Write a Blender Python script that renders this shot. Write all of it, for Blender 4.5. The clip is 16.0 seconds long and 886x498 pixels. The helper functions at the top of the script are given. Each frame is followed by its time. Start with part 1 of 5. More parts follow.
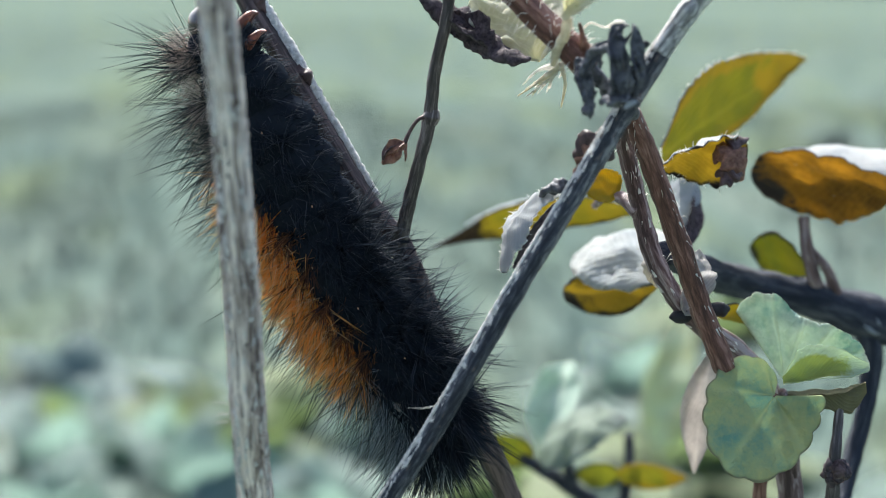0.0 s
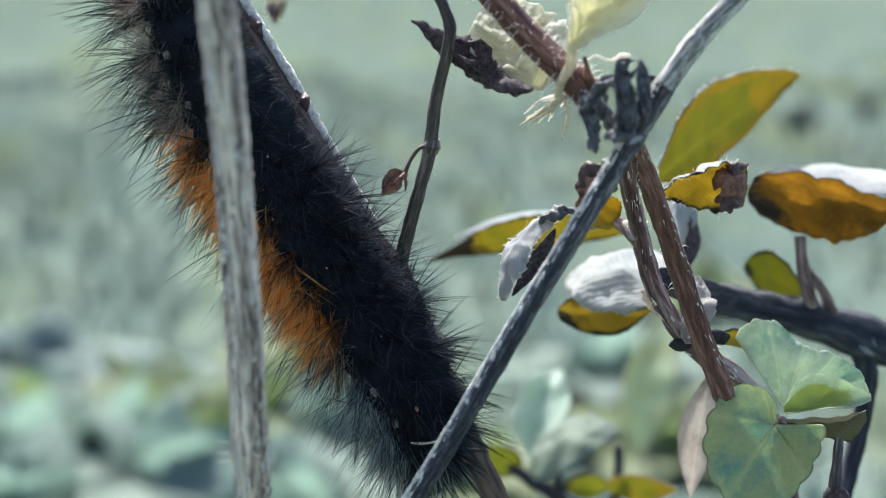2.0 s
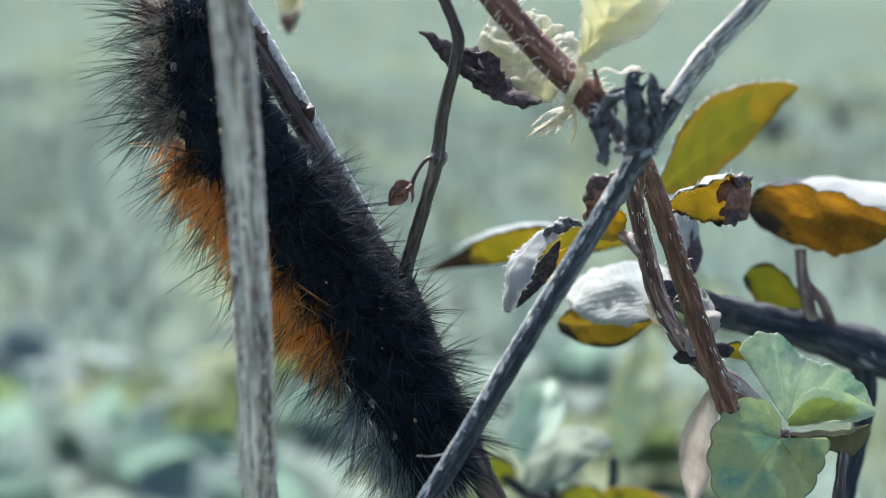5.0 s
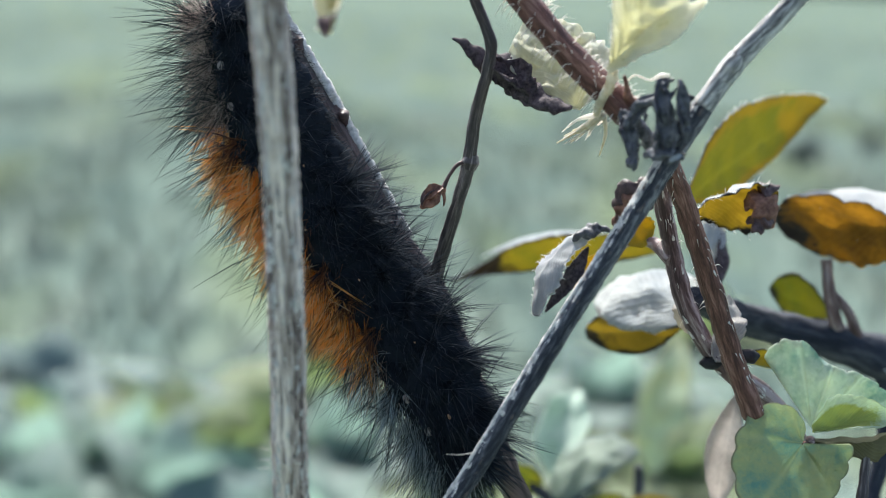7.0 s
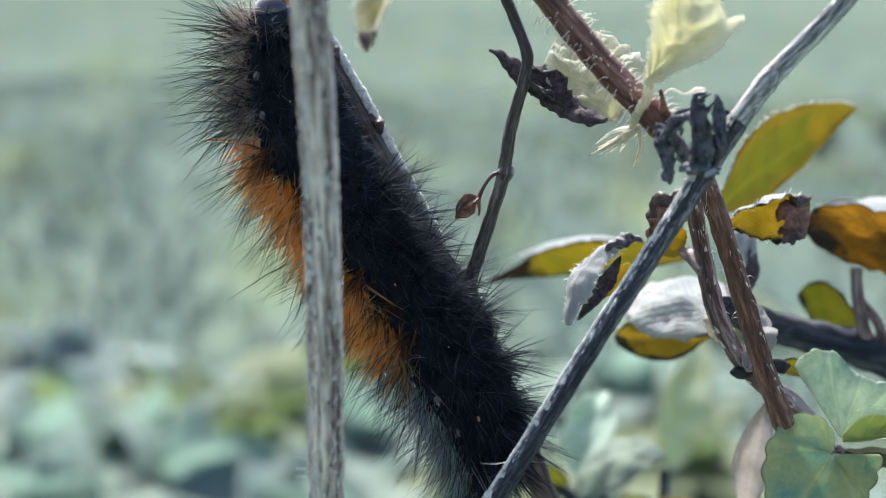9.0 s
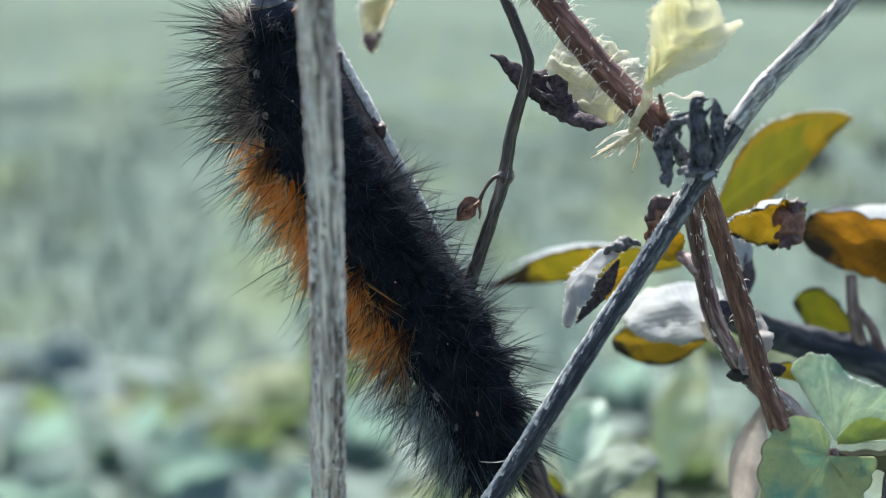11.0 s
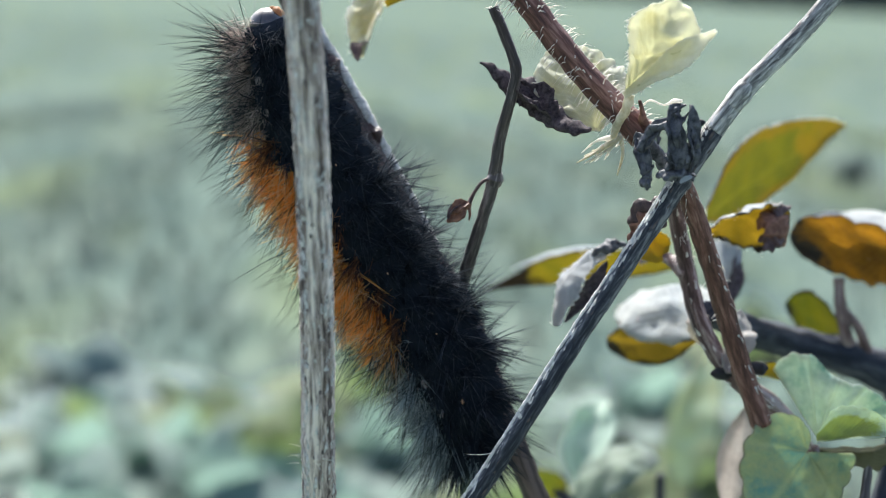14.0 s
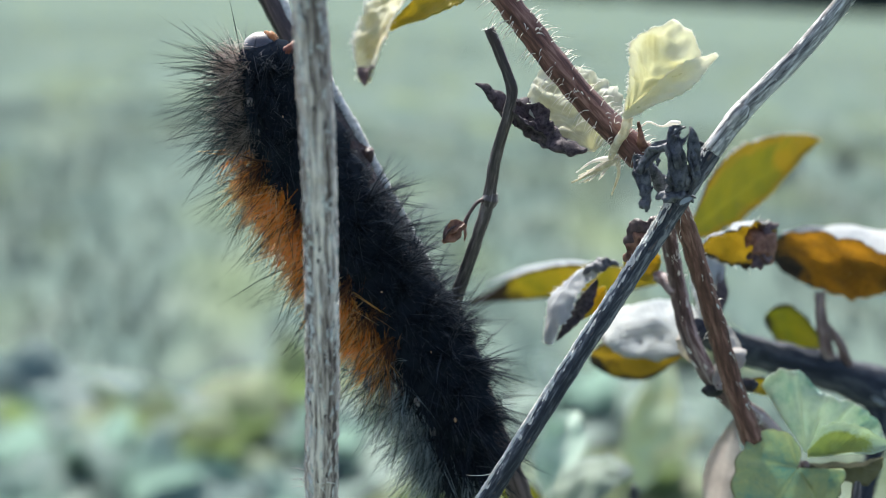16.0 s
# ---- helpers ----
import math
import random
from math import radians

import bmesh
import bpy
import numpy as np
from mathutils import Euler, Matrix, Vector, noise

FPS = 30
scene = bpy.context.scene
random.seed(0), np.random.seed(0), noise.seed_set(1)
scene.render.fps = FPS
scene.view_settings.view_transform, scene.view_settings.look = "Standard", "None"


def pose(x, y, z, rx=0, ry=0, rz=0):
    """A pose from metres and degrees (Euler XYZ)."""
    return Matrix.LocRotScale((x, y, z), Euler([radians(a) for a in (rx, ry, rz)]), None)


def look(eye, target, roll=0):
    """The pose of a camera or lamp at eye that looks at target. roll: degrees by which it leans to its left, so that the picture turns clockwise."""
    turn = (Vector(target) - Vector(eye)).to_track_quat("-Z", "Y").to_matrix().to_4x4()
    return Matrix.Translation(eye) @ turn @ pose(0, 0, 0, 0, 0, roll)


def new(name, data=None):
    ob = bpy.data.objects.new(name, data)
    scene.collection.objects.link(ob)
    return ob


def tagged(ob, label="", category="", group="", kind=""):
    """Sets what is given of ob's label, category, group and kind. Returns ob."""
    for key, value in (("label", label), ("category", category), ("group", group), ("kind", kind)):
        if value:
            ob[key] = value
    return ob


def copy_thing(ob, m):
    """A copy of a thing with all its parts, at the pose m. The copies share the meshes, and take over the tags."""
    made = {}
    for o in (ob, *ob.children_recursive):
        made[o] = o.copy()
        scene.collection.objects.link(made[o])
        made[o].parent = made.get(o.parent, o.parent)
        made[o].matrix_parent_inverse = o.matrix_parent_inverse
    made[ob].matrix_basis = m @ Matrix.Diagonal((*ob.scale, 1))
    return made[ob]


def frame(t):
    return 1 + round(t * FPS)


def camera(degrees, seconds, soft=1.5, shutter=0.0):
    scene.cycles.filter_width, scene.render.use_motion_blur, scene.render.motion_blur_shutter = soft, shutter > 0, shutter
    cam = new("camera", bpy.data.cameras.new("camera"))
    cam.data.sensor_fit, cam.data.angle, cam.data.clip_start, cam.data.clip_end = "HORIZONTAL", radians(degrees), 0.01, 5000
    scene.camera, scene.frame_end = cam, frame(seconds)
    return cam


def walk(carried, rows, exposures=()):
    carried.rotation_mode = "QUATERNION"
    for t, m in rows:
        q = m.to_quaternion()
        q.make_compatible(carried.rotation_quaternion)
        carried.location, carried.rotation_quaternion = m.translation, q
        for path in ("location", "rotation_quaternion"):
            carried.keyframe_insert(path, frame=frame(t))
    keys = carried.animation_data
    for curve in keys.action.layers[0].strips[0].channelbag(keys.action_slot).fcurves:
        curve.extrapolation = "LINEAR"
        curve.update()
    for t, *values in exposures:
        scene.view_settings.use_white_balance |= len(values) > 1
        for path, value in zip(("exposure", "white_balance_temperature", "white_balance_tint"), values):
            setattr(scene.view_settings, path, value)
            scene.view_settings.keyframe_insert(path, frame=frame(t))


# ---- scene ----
cam = camera(25, 16.0, soft=0.9)
cam.data.dof.use_dof = True
cam.data.dof.focus_distance = 0.1585
cam.data.dof.aperture_fstop = 33

PATH = [
    (0.0, pose(0.00812, 0.00041, 0.21390, 82.170, -0.515, 1.356)),
    (0.5, pose(0.00829, 0.00059, 0.21509, 81.953, -0.571, 1.420)),
    (1.0, pose(0.00965, 0.00167, 0.21752, 81.259, -0.608, 1.900)),
    (1.5, pose(0.00764, 0.00152, 0.21757, 81.424, -0.611, 1.197)),
    (2.0, pose(0.00532, 0.00250, 0.21844, 81.260, -0.739, 0.381)),
    (2.5, pose(0.00383, 0.00283, 0.21864, 81.331, -0.749, -0.148)),
    (3.0, pose(0.00269, 0.00316, 0.21902, 81.306, -0.700, -0.545)),
    (3.5, pose(0.00215, 0.00350, 0.21944, 81.207, -0.831, -0.717)),
    (6.0, pose(0.00318, 0.00160, 0.21805, 81.779, -1.591, 0.157)),
    (6.5, pose(0.00330, 0.00071, 0.21782, 81.940, -1.649, 0.527)),
    (7.0, pose(0.00254, 0.00021, 0.21770, 82.046, -1.692, 0.541)),
    (7.5, pose(0.00160, -0.00045, 0.21852, 81.886, -1.585, 0.552)),
    (8.0, pose(0.00000, 0.00000, 0.22000, 81.396, -1.681, 0.254)),
    (8.5, pose(0.00075, -0.00046, 0.21957, 81.588, -2.028, 0.802)),
    (9.0, pose(0.00087, -0.00074, 0.21968, 81.613, -2.086, 1.005)),
    (11.5, pose(0.00030, -0.00382, 0.21848, 82.271, -2.483, 0.908)),
    (12.0, pose(0.00143, -0.00479, 0.21847, 82.296, -2.623, 1.260)),
    (12.5, pose(0.00388, -0.00621, 0.21909, 82.141, -2.734, 2.067)),
    (13.0, pose(0.00459, -0.00706, 0.21934, 82.108, -2.714, 2.240)),
    (13.5, pose(0.00480, -0.00778, 0.21953, 82.101, -2.664, 2.241)),
    (14.0, pose(0.00460, -0.00892, 0.21890, 82.377, -2.500, 2.076)),
    (14.5, pose(0.00405, -0.00944, 0.21892, 82.441, -2.419, 1.808)),
    (15.0, pose(0.00243, -0.00942, 0.22029, 82.139, -2.506, 1.251)),
    (15.5, pose(0.00082, -0.00903, 0.22141, 81.927, -2.595, 0.685)),
    (16.0, pose(-0.00141, -0.00906, 0.22054, 82.407, -2.503, -0.134)),
]
walk(cam, PATH, exposures=[(0.0, 1.44, 6080, 7), (16.0, 1.44, 6080, 7)])

# ---- light: low winter sun behind the plants, clear pale sky ----
SUN_WAY = Vector((-0.17, 0.64, 0.75)).normalized()
world = bpy.data.worlds.new("sky")
scene.world = world
world.use_nodes = True
wn = world.node_tree
sky = wn.nodes.new("ShaderNodeTexSky")
sky.sky_type = "NISHITA"
sky.sun_disc = False
sky.dust_density = 5.0
sky.ozone_density = 0.4
sky.sun_elevation = math.asin(SUN_WAY.z)
sky.sun_rotation = math.atan2(SUN_WAY.x, SUN_WAY.y)
wn.links.new(sky.outputs[0], wn.nodes["Background"].inputs[0])
wn.nodes["Background"].inputs[1].default_value = 0.115
sun = new("sun", bpy.data.lights.new("sun", "SUN"))
sun.data.energy = 3.9
sun.data.angle = radians(0.6)
sun.data.color = (1.0, 0.95, 0.86)
sun.matrix_world = look(SUN_WAY * 3, (0, 0, 0))

MM = 0.001


# ---- materials ----
class Mat:
    """A node material with a Principled shader and small helpers."""

    def __init__(self, name, rough=0.6, spec=0.4):
        self.m = bpy.data.materials.new(name)
        self.m.use_nodes = True
        self.t = self.m.node_tree
        self.b = self.t.nodes["Principled BSDF"]
        self.b.inputs["Roughness"].default_value = rough
        self.b.inputs["Specular IOR Level"].default_value = spec

    def node(self, kind, **values):
        n = self.t.nodes.new(kind)
        for k, v in values.items():
            n.inputs[k].default_value = v
        return n

    def link(self, a, b):
        self.t.links.new(a, b)

    def coords(self, which="Object", scale=(1, 1, 1)):
        c = self.t.nodes.new("ShaderNodeTexCoord")
        m = self.t.nodes.new("ShaderNodeMapping")
        m.inputs["Scale"].default_value = scale
        self.link(c.outputs[which], m.inputs["Vector"])
        return m.outputs[0]

    def noise(self, vec, scale, detail=4.0, rough=0.6, distort=0.0):
        n = self.node("ShaderNodeTexNoise", Scale=scale, Detail=detail, Roughness=rough, Distortion=distort)
        self.link(vec, n.inputs["Vector"])
        return n.outputs["Fac"]

    def ramp(self, fac, *stops):
        r = self.t.nodes.new("ShaderNodeValToRGB")
        e = r.color_ramp.elements
        while len(e) < len(stops):
            e.new(0.5)
        for el, (p, c) in zip(e, stops):
            el.position, el.color = p, (*c, 1) if len(c) == 3 else c
        self.link(fac, r.inputs[0])
        return r.outputs[0]

    def mix(self, fac, a, b, kind="MIX"):
        n = self.t.nodes.new("ShaderNodeMix")
        n.data_type, n.blend_type = "RGBA", kind
        for sock, v in ((n.inputs[0], fac), (n.inputs[6], a), (n.inputs[7], b)):
            if isinstance(v, (int, float)):
                sock.default_value = v
            elif isinstance(v, tuple):
                sock.default_value = (*v, 1)
            else:
                self.link(v, sock)
        return n.outputs[2]

    def math(self, op, a, b=0.0):
        n = self.t.nodes.new("ShaderNodeMath")
        n.operation = op
        for sock, v in ((n.inputs[0], a), (n.inputs[1], b)):
            if isinstance(v, (int, float)):
                sock.default_value = v
            else:
                self.link(v, sock)
        return n.outputs[0]

    def colour(self, out):
        self.link(out, self.b.inputs["Base Color"])
        self.col = out

    def bump(self, height, strength=0.4, distance=0.0002):
        n = self.node("ShaderNodeBump", Strength=strength, Distance=distance)
        self.link(height, n.inputs["Height"])
        self.link(n.outputs[0], self.b.inputs["Normal"])

    def translucent(self, amount, tint=(1, 1, 1)):
        """Light passes through: a thin leaf or bristle."""
        tr = self.t.nodes.new("ShaderNodeBsdfTranslucent")
        self.link(self.mix(1.0, self.col, tint, "MULTIPLY"), tr.inputs["Color"])
        mx = self.t.nodes.new("ShaderNodeMixShader")
        mx.inputs[0].default_value = amount
        self.link(self.b.outputs[0], mx.inputs[1])
        self.link(tr.outputs[0], mx.inputs[2])
        self.link(mx.outputs[0], self.t.nodes["Material Output"].inputs["Surface"])


def bark(name, dark, mid, light, streak=(900, 60), rough=0.75, bump=0.6):
    """Dry stem: long streaks along the stem (UV in metres: along, around) and blotches."""
    m = Mat(name, rough, 0.3)
    uv = m.coords("UV", (streak[1], streak[0], 1))
    fine = m.noise(uv, 2.2, 6, 0.7, 0.4)
    blot = m.noise(m.coords("UV", (35, 620, 1)), 1.3, 3, 0.6)
    both = m.math("ADD", m.math("MULTIPLY", fine, 0.58), m.math("MULTIPLY", blot, 0.42))
    m.colour(m.ramp(both, (0.42, dark), (0.5, mid), (0.57, light)))
    m.bump(fine, bump, 0.00025)
    return m.m


def leafy(name, base, second, edge, edge_at=0.8, rough=0.6, through_light=0.45, tint=(1, 1, 1), fuzz=0.0, veins=0.35, palm=False, tip=1.12, side=2.0):
    """Leaf: blotched colour, withered rim (UV 0..1 along, 0..1 across), side veins."""
    m = Mat(name, rough, 0.3)
    c = m.coords("Object")
    blot = m.noise(c, 260, 5, 0.68)
    fine = m.noise(c, 2600, 3, 0.6)
    col = m.ramp(m.math("ADD", m.math("MULTIPLY", blot, 0.8), m.math("MULTIPLY", fine, 0.2)), (0.36, second), (0.6, base))
    sep = m.t.nodes.new("ShaderNodeSeparateXYZ")
    m.link(m.coords("UV"), sep.inputs[0])
    across = m.math("ABSOLUTE", m.math("SUBTRACT", sep.outputs[1], 0.5))
    along = sep.outputs[0]
    wave = m.math("SINE", m.math("ADD", m.math("MULTIPLY", along, 44.0), m.math("MULTIPLY", across, -38.0)))
    if palm:
        fan = m.math("ARCTAN2", across, m.math("ADD", along, 0.02))
        wave = m.math("COSINE", m.math("MULTIPLY", fan, 9.0))
    rib = m.math("SUBTRACT", 1.0, m.math("MULTIPLY", across, 14.0))
    vein = m.math("MAXIMUM", m.math("POWER", m.math("ABSOLUTE", wave), 8.0), rib)
    vein = m.math("MINIMUM", m.math("MAXIMUM", vein, 0.0), 1.0)
    col = m.mix(m.math("MULTIPLY", vein, veins), col, tuple(min(1, x * 1.5 + 0.02) for x in base))
    rim = m.math("MAXIMUM", m.math("MULTIPLY", across, side), m.math("SUBTRACT", m.math("MULTIPLY", along, tip), 0.12))
    rim = m.math("ADD", rim, m.math("MULTIPLY", m.math("SUBTRACT", blot, 0.5), 0.9))
    gate = m.ramp(rim, (edge_at, (0, 0, 0)), (min(0.99, edge_at + 0.12), (1, 1, 1)))
    m.colour(m.mix(gate, col, edge))
    m.bump(m.math("ADD", m.math("MULTIPLY", vein, 0.6), m.math("MULTIPLY", fine, 0.5)), 0.5, 0.0002)
    if fuzz:
        m.b.inputs["Sheen Weight"].default_value = fuzz
        m.b.inputs["Sheen Roughness"].default_value = 0.4
    m.translucent(through_light, tint)
    return m.m


def fanned(name, base, second, shade, edge, through_light=0.5):
    """Leaf with ribs that fan out from the stalk (UV: stalk to rim, round the fan)."""
    m = Mat(name, 0.65, 0.25)
    c = m.coords("Object")
    blot = m.noise(c, 210, 4, 0.6)
    fine = m.noise(c, 1900, 4, 0.65)
    sep = m.t.nodes.new("ShaderNodeSeparateXYZ")
    m.link(m.coords("UV"), sep.inputs[0])
    col = m.ramp(m.math("ADD", m.math("MULTIPLY", blot, 0.75), m.math("MULTIPLY", fine, 0.25)), (0.36, shade), (0.5, second), (0.62, base))
    rib = m.math("POWER", m.math("ABSOLUTE", m.math("COSINE", m.math("MULTIPLY", m.math("ADD", sep.outputs[1], m.math("MULTIPLY", fine, 0.02)), 14.14))), 26.0)
    net = m.node("ShaderNodeTexVoronoi", Scale=900.0)
    net.feature = "DISTANCE_TO_EDGE"
    m.link(c, net.inputs["Vector"])
    lines = m.math("SUBTRACT", 1.0, m.math("MINIMUM", m.math("MULTIPLY", net.outputs[0], 9.0), 1.0))
    vein = m.math("MINIMUM", m.math("ADD", rib, m.math("MULTIPLY", lines, 0.14)), 1.0)
    col = m.mix(m.math("MULTIPLY", vein, 0.45), col, tuple(x * 1.25 + 0.03 for x in base))
    rim = m.ramp(m.math("ADD", sep.outputs[0], m.math("MULTIPLY", m.math("SUBTRACT", blot, 0.5), 0.12)), (0.975, (0, 0, 0)), (0.998, (1, 1, 1)))
    m.colour(m.mix(rim, col, edge))
    m.bump(m.math("ADD", vein, m.math("MULTIPLY", fine, 0.8)), 1.0, 0.0003)
    m.translucent(through_light)
    return m.m


def plain(name, a, b, scale=900, rough=0.6, spec=0.3, bump=0.3, glow=0.0):
    m = Mat(name, rough, spec)
    n = m.noise(m.coords("Object"), scale, 5, 0.65)
    m.colour(m.ramp(n, (0.35, a), (0.65, b)))
    m.bump(n, bump, 0.0002)
    if glow:
        m.translucent(glow)
    return m.m


M_STALK = bark("grey dry stalk", (0.09, 0.068, 0.062), (0.45, 0.37, 0.33), (0.90, 0.80, 0.72), (1500, 150), 0.8, 1.0)
M_DIAG = bark("weathered stalk", (0.022, 0.025, 0.036), (0.066, 0.07, 0.087), (0.26, 0.26, 0.28), (1500, 260), 0.7, 1.0)
M_DIAGTOP = bark("bleached stalk", (0.07, 0.068, 0.072), (0.32, 0.315, 0.31), (0.72, 0.71, 0.69), (1500, 200), 0.75, 0.8)
M_HOST = bark("host stem", (0.022, 0.015, 0.016), (0.055, 0.038, 0.037), (0.14, 0.10, 0.095), (1100, 80), 0.38)
M_TWIG = bark("twig", (0.036, 0.031, 0.032), (0.085, 0.072, 0.071), (0.24, 0.21, 0.205), (1200, 120), 0.5)
M_BROWN = bark("red brown stem", (0.056, 0.024, 0.019), (0.14, 0.064, 0.049), (0.27, 0.15, 0.12), (1000, 140), 0.5)
M_PALESTEM = bark("pale brown stem", (0.055, 0.034, 0.034), (0.15, 0.10, 0.098), (0.37, 0.31, 0.305), (1000, 140), 0.6)
M_DARKBRANCH = bark("dark branch", (0.012, 0.016, 0.026), (0.03, 0.036, 0.052), (0.08, 0.085, 0.10), (800, 120), 0.85)
M_STEMHAIR = plain("pale stem hair", (0.78, 0.74, 0.68), (0.9, 0.88, 0.84), 2000, 0.5, 0.4, 0.0, 0.5)
# Pale bark crust, also used where a sunlit rim is painted.
M_CRUST_RIM = plain("pale weathered crust and lit rims", (0.42, 0.41, 0.38), (0.82, 0.80, 0.76), 2600, 0.8, 0.2, 1.0)
M_DARKFLAKE = plain("dark bark flake", (0.05, 0.042, 0.04), (0.16, 0.135, 0.13), 2000, 0.8, 0.2, 0.5)
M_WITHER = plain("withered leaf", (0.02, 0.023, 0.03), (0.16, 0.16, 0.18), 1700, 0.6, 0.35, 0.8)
M_PURPLE = plain("dry purple leaf", (0.045, 0.027, 0.03), (0.13, 0.085, 0.082), 1500, 0.5, 0.35, 0.8, 0.12)
M_RUST = plain("rust dry leaf", (0.10, 0.045, 0.035), (0.32, 0.17, 0.12), 1300, 0.6, 0.3, 0.8, 0.2)
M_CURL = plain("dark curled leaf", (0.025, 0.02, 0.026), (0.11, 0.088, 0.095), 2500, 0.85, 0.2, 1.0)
M_PALEROOT = plain("cream fibre", (0.55, 0.48, 0.32), (0.80, 0.76, 0.62), 1500, 0.7, 0.2, 0.5, 0.3)
M_BLACK = plain("black seed", (0.012, 0.012, 0.014), (0.03, 0.03, 0.034), 1400, 0.65, 0.3, 0.6)
L_TOP = leafy("white downy leaf top", (0.53, 0.56, 0.57), (0.34, 0.38, 0.42), (0.12, 0.12, 0.13), 0.99, 0.85, 0.45, fuzz=0.4, veins=0.15)
L_DOWN = leafy("thick white down", (0.86, 0.88, 0.87), (0.76, 0.79, 0.80), (0.5, 0.5, 0.5), 1.5, 0.9, 0.7, fuzz=0.4, veins=0.1)
L_YEL = leafy("yellow leaf", (0.52, 0.38, 0.03), (0.36, 0.31, 0.03), (0.10, 0.06, 0.03), 1.05, 0.6, 0.6, (1, 0.95, 0.5), veins=0.2)
L_YELRIM = leafy("yellow leaf with dark rim", (0.50, 0.32, 0.03), (0.36, 0.24, 0.02), (0.03, 0.027, 0.03), 0.82, 0.6, 0.6, (1, 0.95, 0.5), veins=0.15)
L_YELTIP = leafy("olive yellow leaf with black tip", (0.40, 0.29, 0.02), (0.28, 0.25, 0.02), (0.03, 0.022, 0.02), 0.82, 0.6, 0.6, (1, 0.95, 0.5), veins=0.1, tip=1.32)
L_ORANGE = leafy("orange brown leaf", (0.54, 0.27, 0.025), (0.22, 0.11, 0.02), (0.045, 0.04, 0.045), 0.84, 0.6, 0.6, (1, 0.9, 0.5), veins=0.12, tip=1.2, side=1.55)
L_OLIVE = leafy("olive leaf", (0.32, 0.30, 0.03), (0.20, 0.23, 0.03), (0.04, 0.045, 0.045), 0.8, 0.6, 0.55, (1, 1, 0.5), veins=0.15)
L_CREAM = leafy("cream dry leaf", (0.74, 0.71, 0.58), (0.60, 0.55, 0.38), (0.16, 0.09, 0.06), 1.03, 0.75, 0.42, (1, 1, 0.88), fuzz=0.3, veins=0.2)
L_GREEN = leafy("grey green leaf", (0.52, 0.61, 0.46), (0.47, 0.49, 0.25), (0.34, 0.31, 0.2), 0.98, 0.6, 0.55, (1, 1, 0.85), veins=0.1, palm=True)
L_MINT = leafy("pale mint leaf", (0.58, 0.69, 0.61), (0.36, 0.48, 0.41), (0.36, 0.38, 0.27), 1.0, 0.65, 0.5, (1, 1, 0.92), veins=0.16)
L_TAN = leafy("tan dry leaf", (0.66, 0.62, 0.59), (0.42, 0.39, 0.37), (0.25, 0.20, 0.18), 1.05, 0.7, 0.6, veins=0.2)
L_SILVER = leafy("silvery weed leaf", (0.42, 0.515, 0.47), (0.355, 0.44, 0.40), (0.37, 0.43, 0.39), 1.0, 0.6, 0.72, veins=0.15)
L_WEED = leafy("yellow green weed leaf", (0.36, 0.42, 0.25), (0.30, 0.365, 0.24), (0.3, 0.36, 0.24), 1.0, 0.6, 0.72, veins=0.15)
L_TEAL = leafy("dark teal weed leaf", (0.24, 0.33, 0.32), (0.20, 0.28, 0.27), (0.18, 0.25, 0.24), 1.0, 0.6, 0.6, veins=0.15)
L_PALEYEL = leafy("yellow leaf with cream rim", (0.67, 0.67, 0.56), (0.56, 0.54, 0.37), (0.68, 0.68, 0.60), 0.7, 0.75, 0.58, (1, 1, 0.9), fuzz=0.3, veins=0.12)
L_DROOP = leafy("pale drooping leaf", (0.62, 0.60, 0.42), (0.50, 0.44, 0.18), (0.66, 0.65, 0.52), 0.8, 0.75, 0.5, (1, 1, 0.85), fuzz=0.3, veins=0.12)
L_BIG = leafy("olive leaf with golden rim", (0.29, 0.255, 0.022), (0.22, 0.23, 0.022), (0.40, 0.27, 0.025), 0.68, 0.6, 0.6, (1, 0.97, 0.5), veins=0.4, tip=1.25)
L_FLAP = leafy("cream white leaf underside", (0.88, 0.87, 0.80), (0.78, 0.76, 0.66), (0.40, 0.30, 0.2), 1.05, 0.8, 0.65, (1, 1, 0.92), fuzz=0.4, veins=0.12)


L_ROUND = fanned("grey green fan leaf", (0.52, 0.52, 0.26), (0.40, 0.46, 0.27), (0.19, 0.36, 0.31), (0.30, 0.29, 0.20))
# Olive leaf darkened in its colour for a shadowed underside.
L_SHADED_OLIVE = leafy("olive leaf in painted shade", (0.20, 0.185, 0.10), (0.15, 0.14, 0.08), (0.1, 0.09, 0.06), 1.0, 0.7, 0.35, veins=0.15)
L_MINTFAN = fanned("pale mint fan leaf", (0.64, 0.74, 0.67), (0.50, 0.62, 0.55), (0.22, 0.40, 0.36), (0.70, 0.78, 0.73))
L_FOLD = leafy("olive leaf with pale rim", (0.36, 0.39, 0.11), (0.29, 0.35, 0.13), (0.50, 0.58, 0.48), 0.7, 0.65, 0.55, (1, 1, 0.8), veins=0.12)
M_TANSPECK = plain("tan speck", (0.45, 0.26, 0.14), (0.65, 0.42, 0.26), 1500, 0.7, 0.2, 0.2)


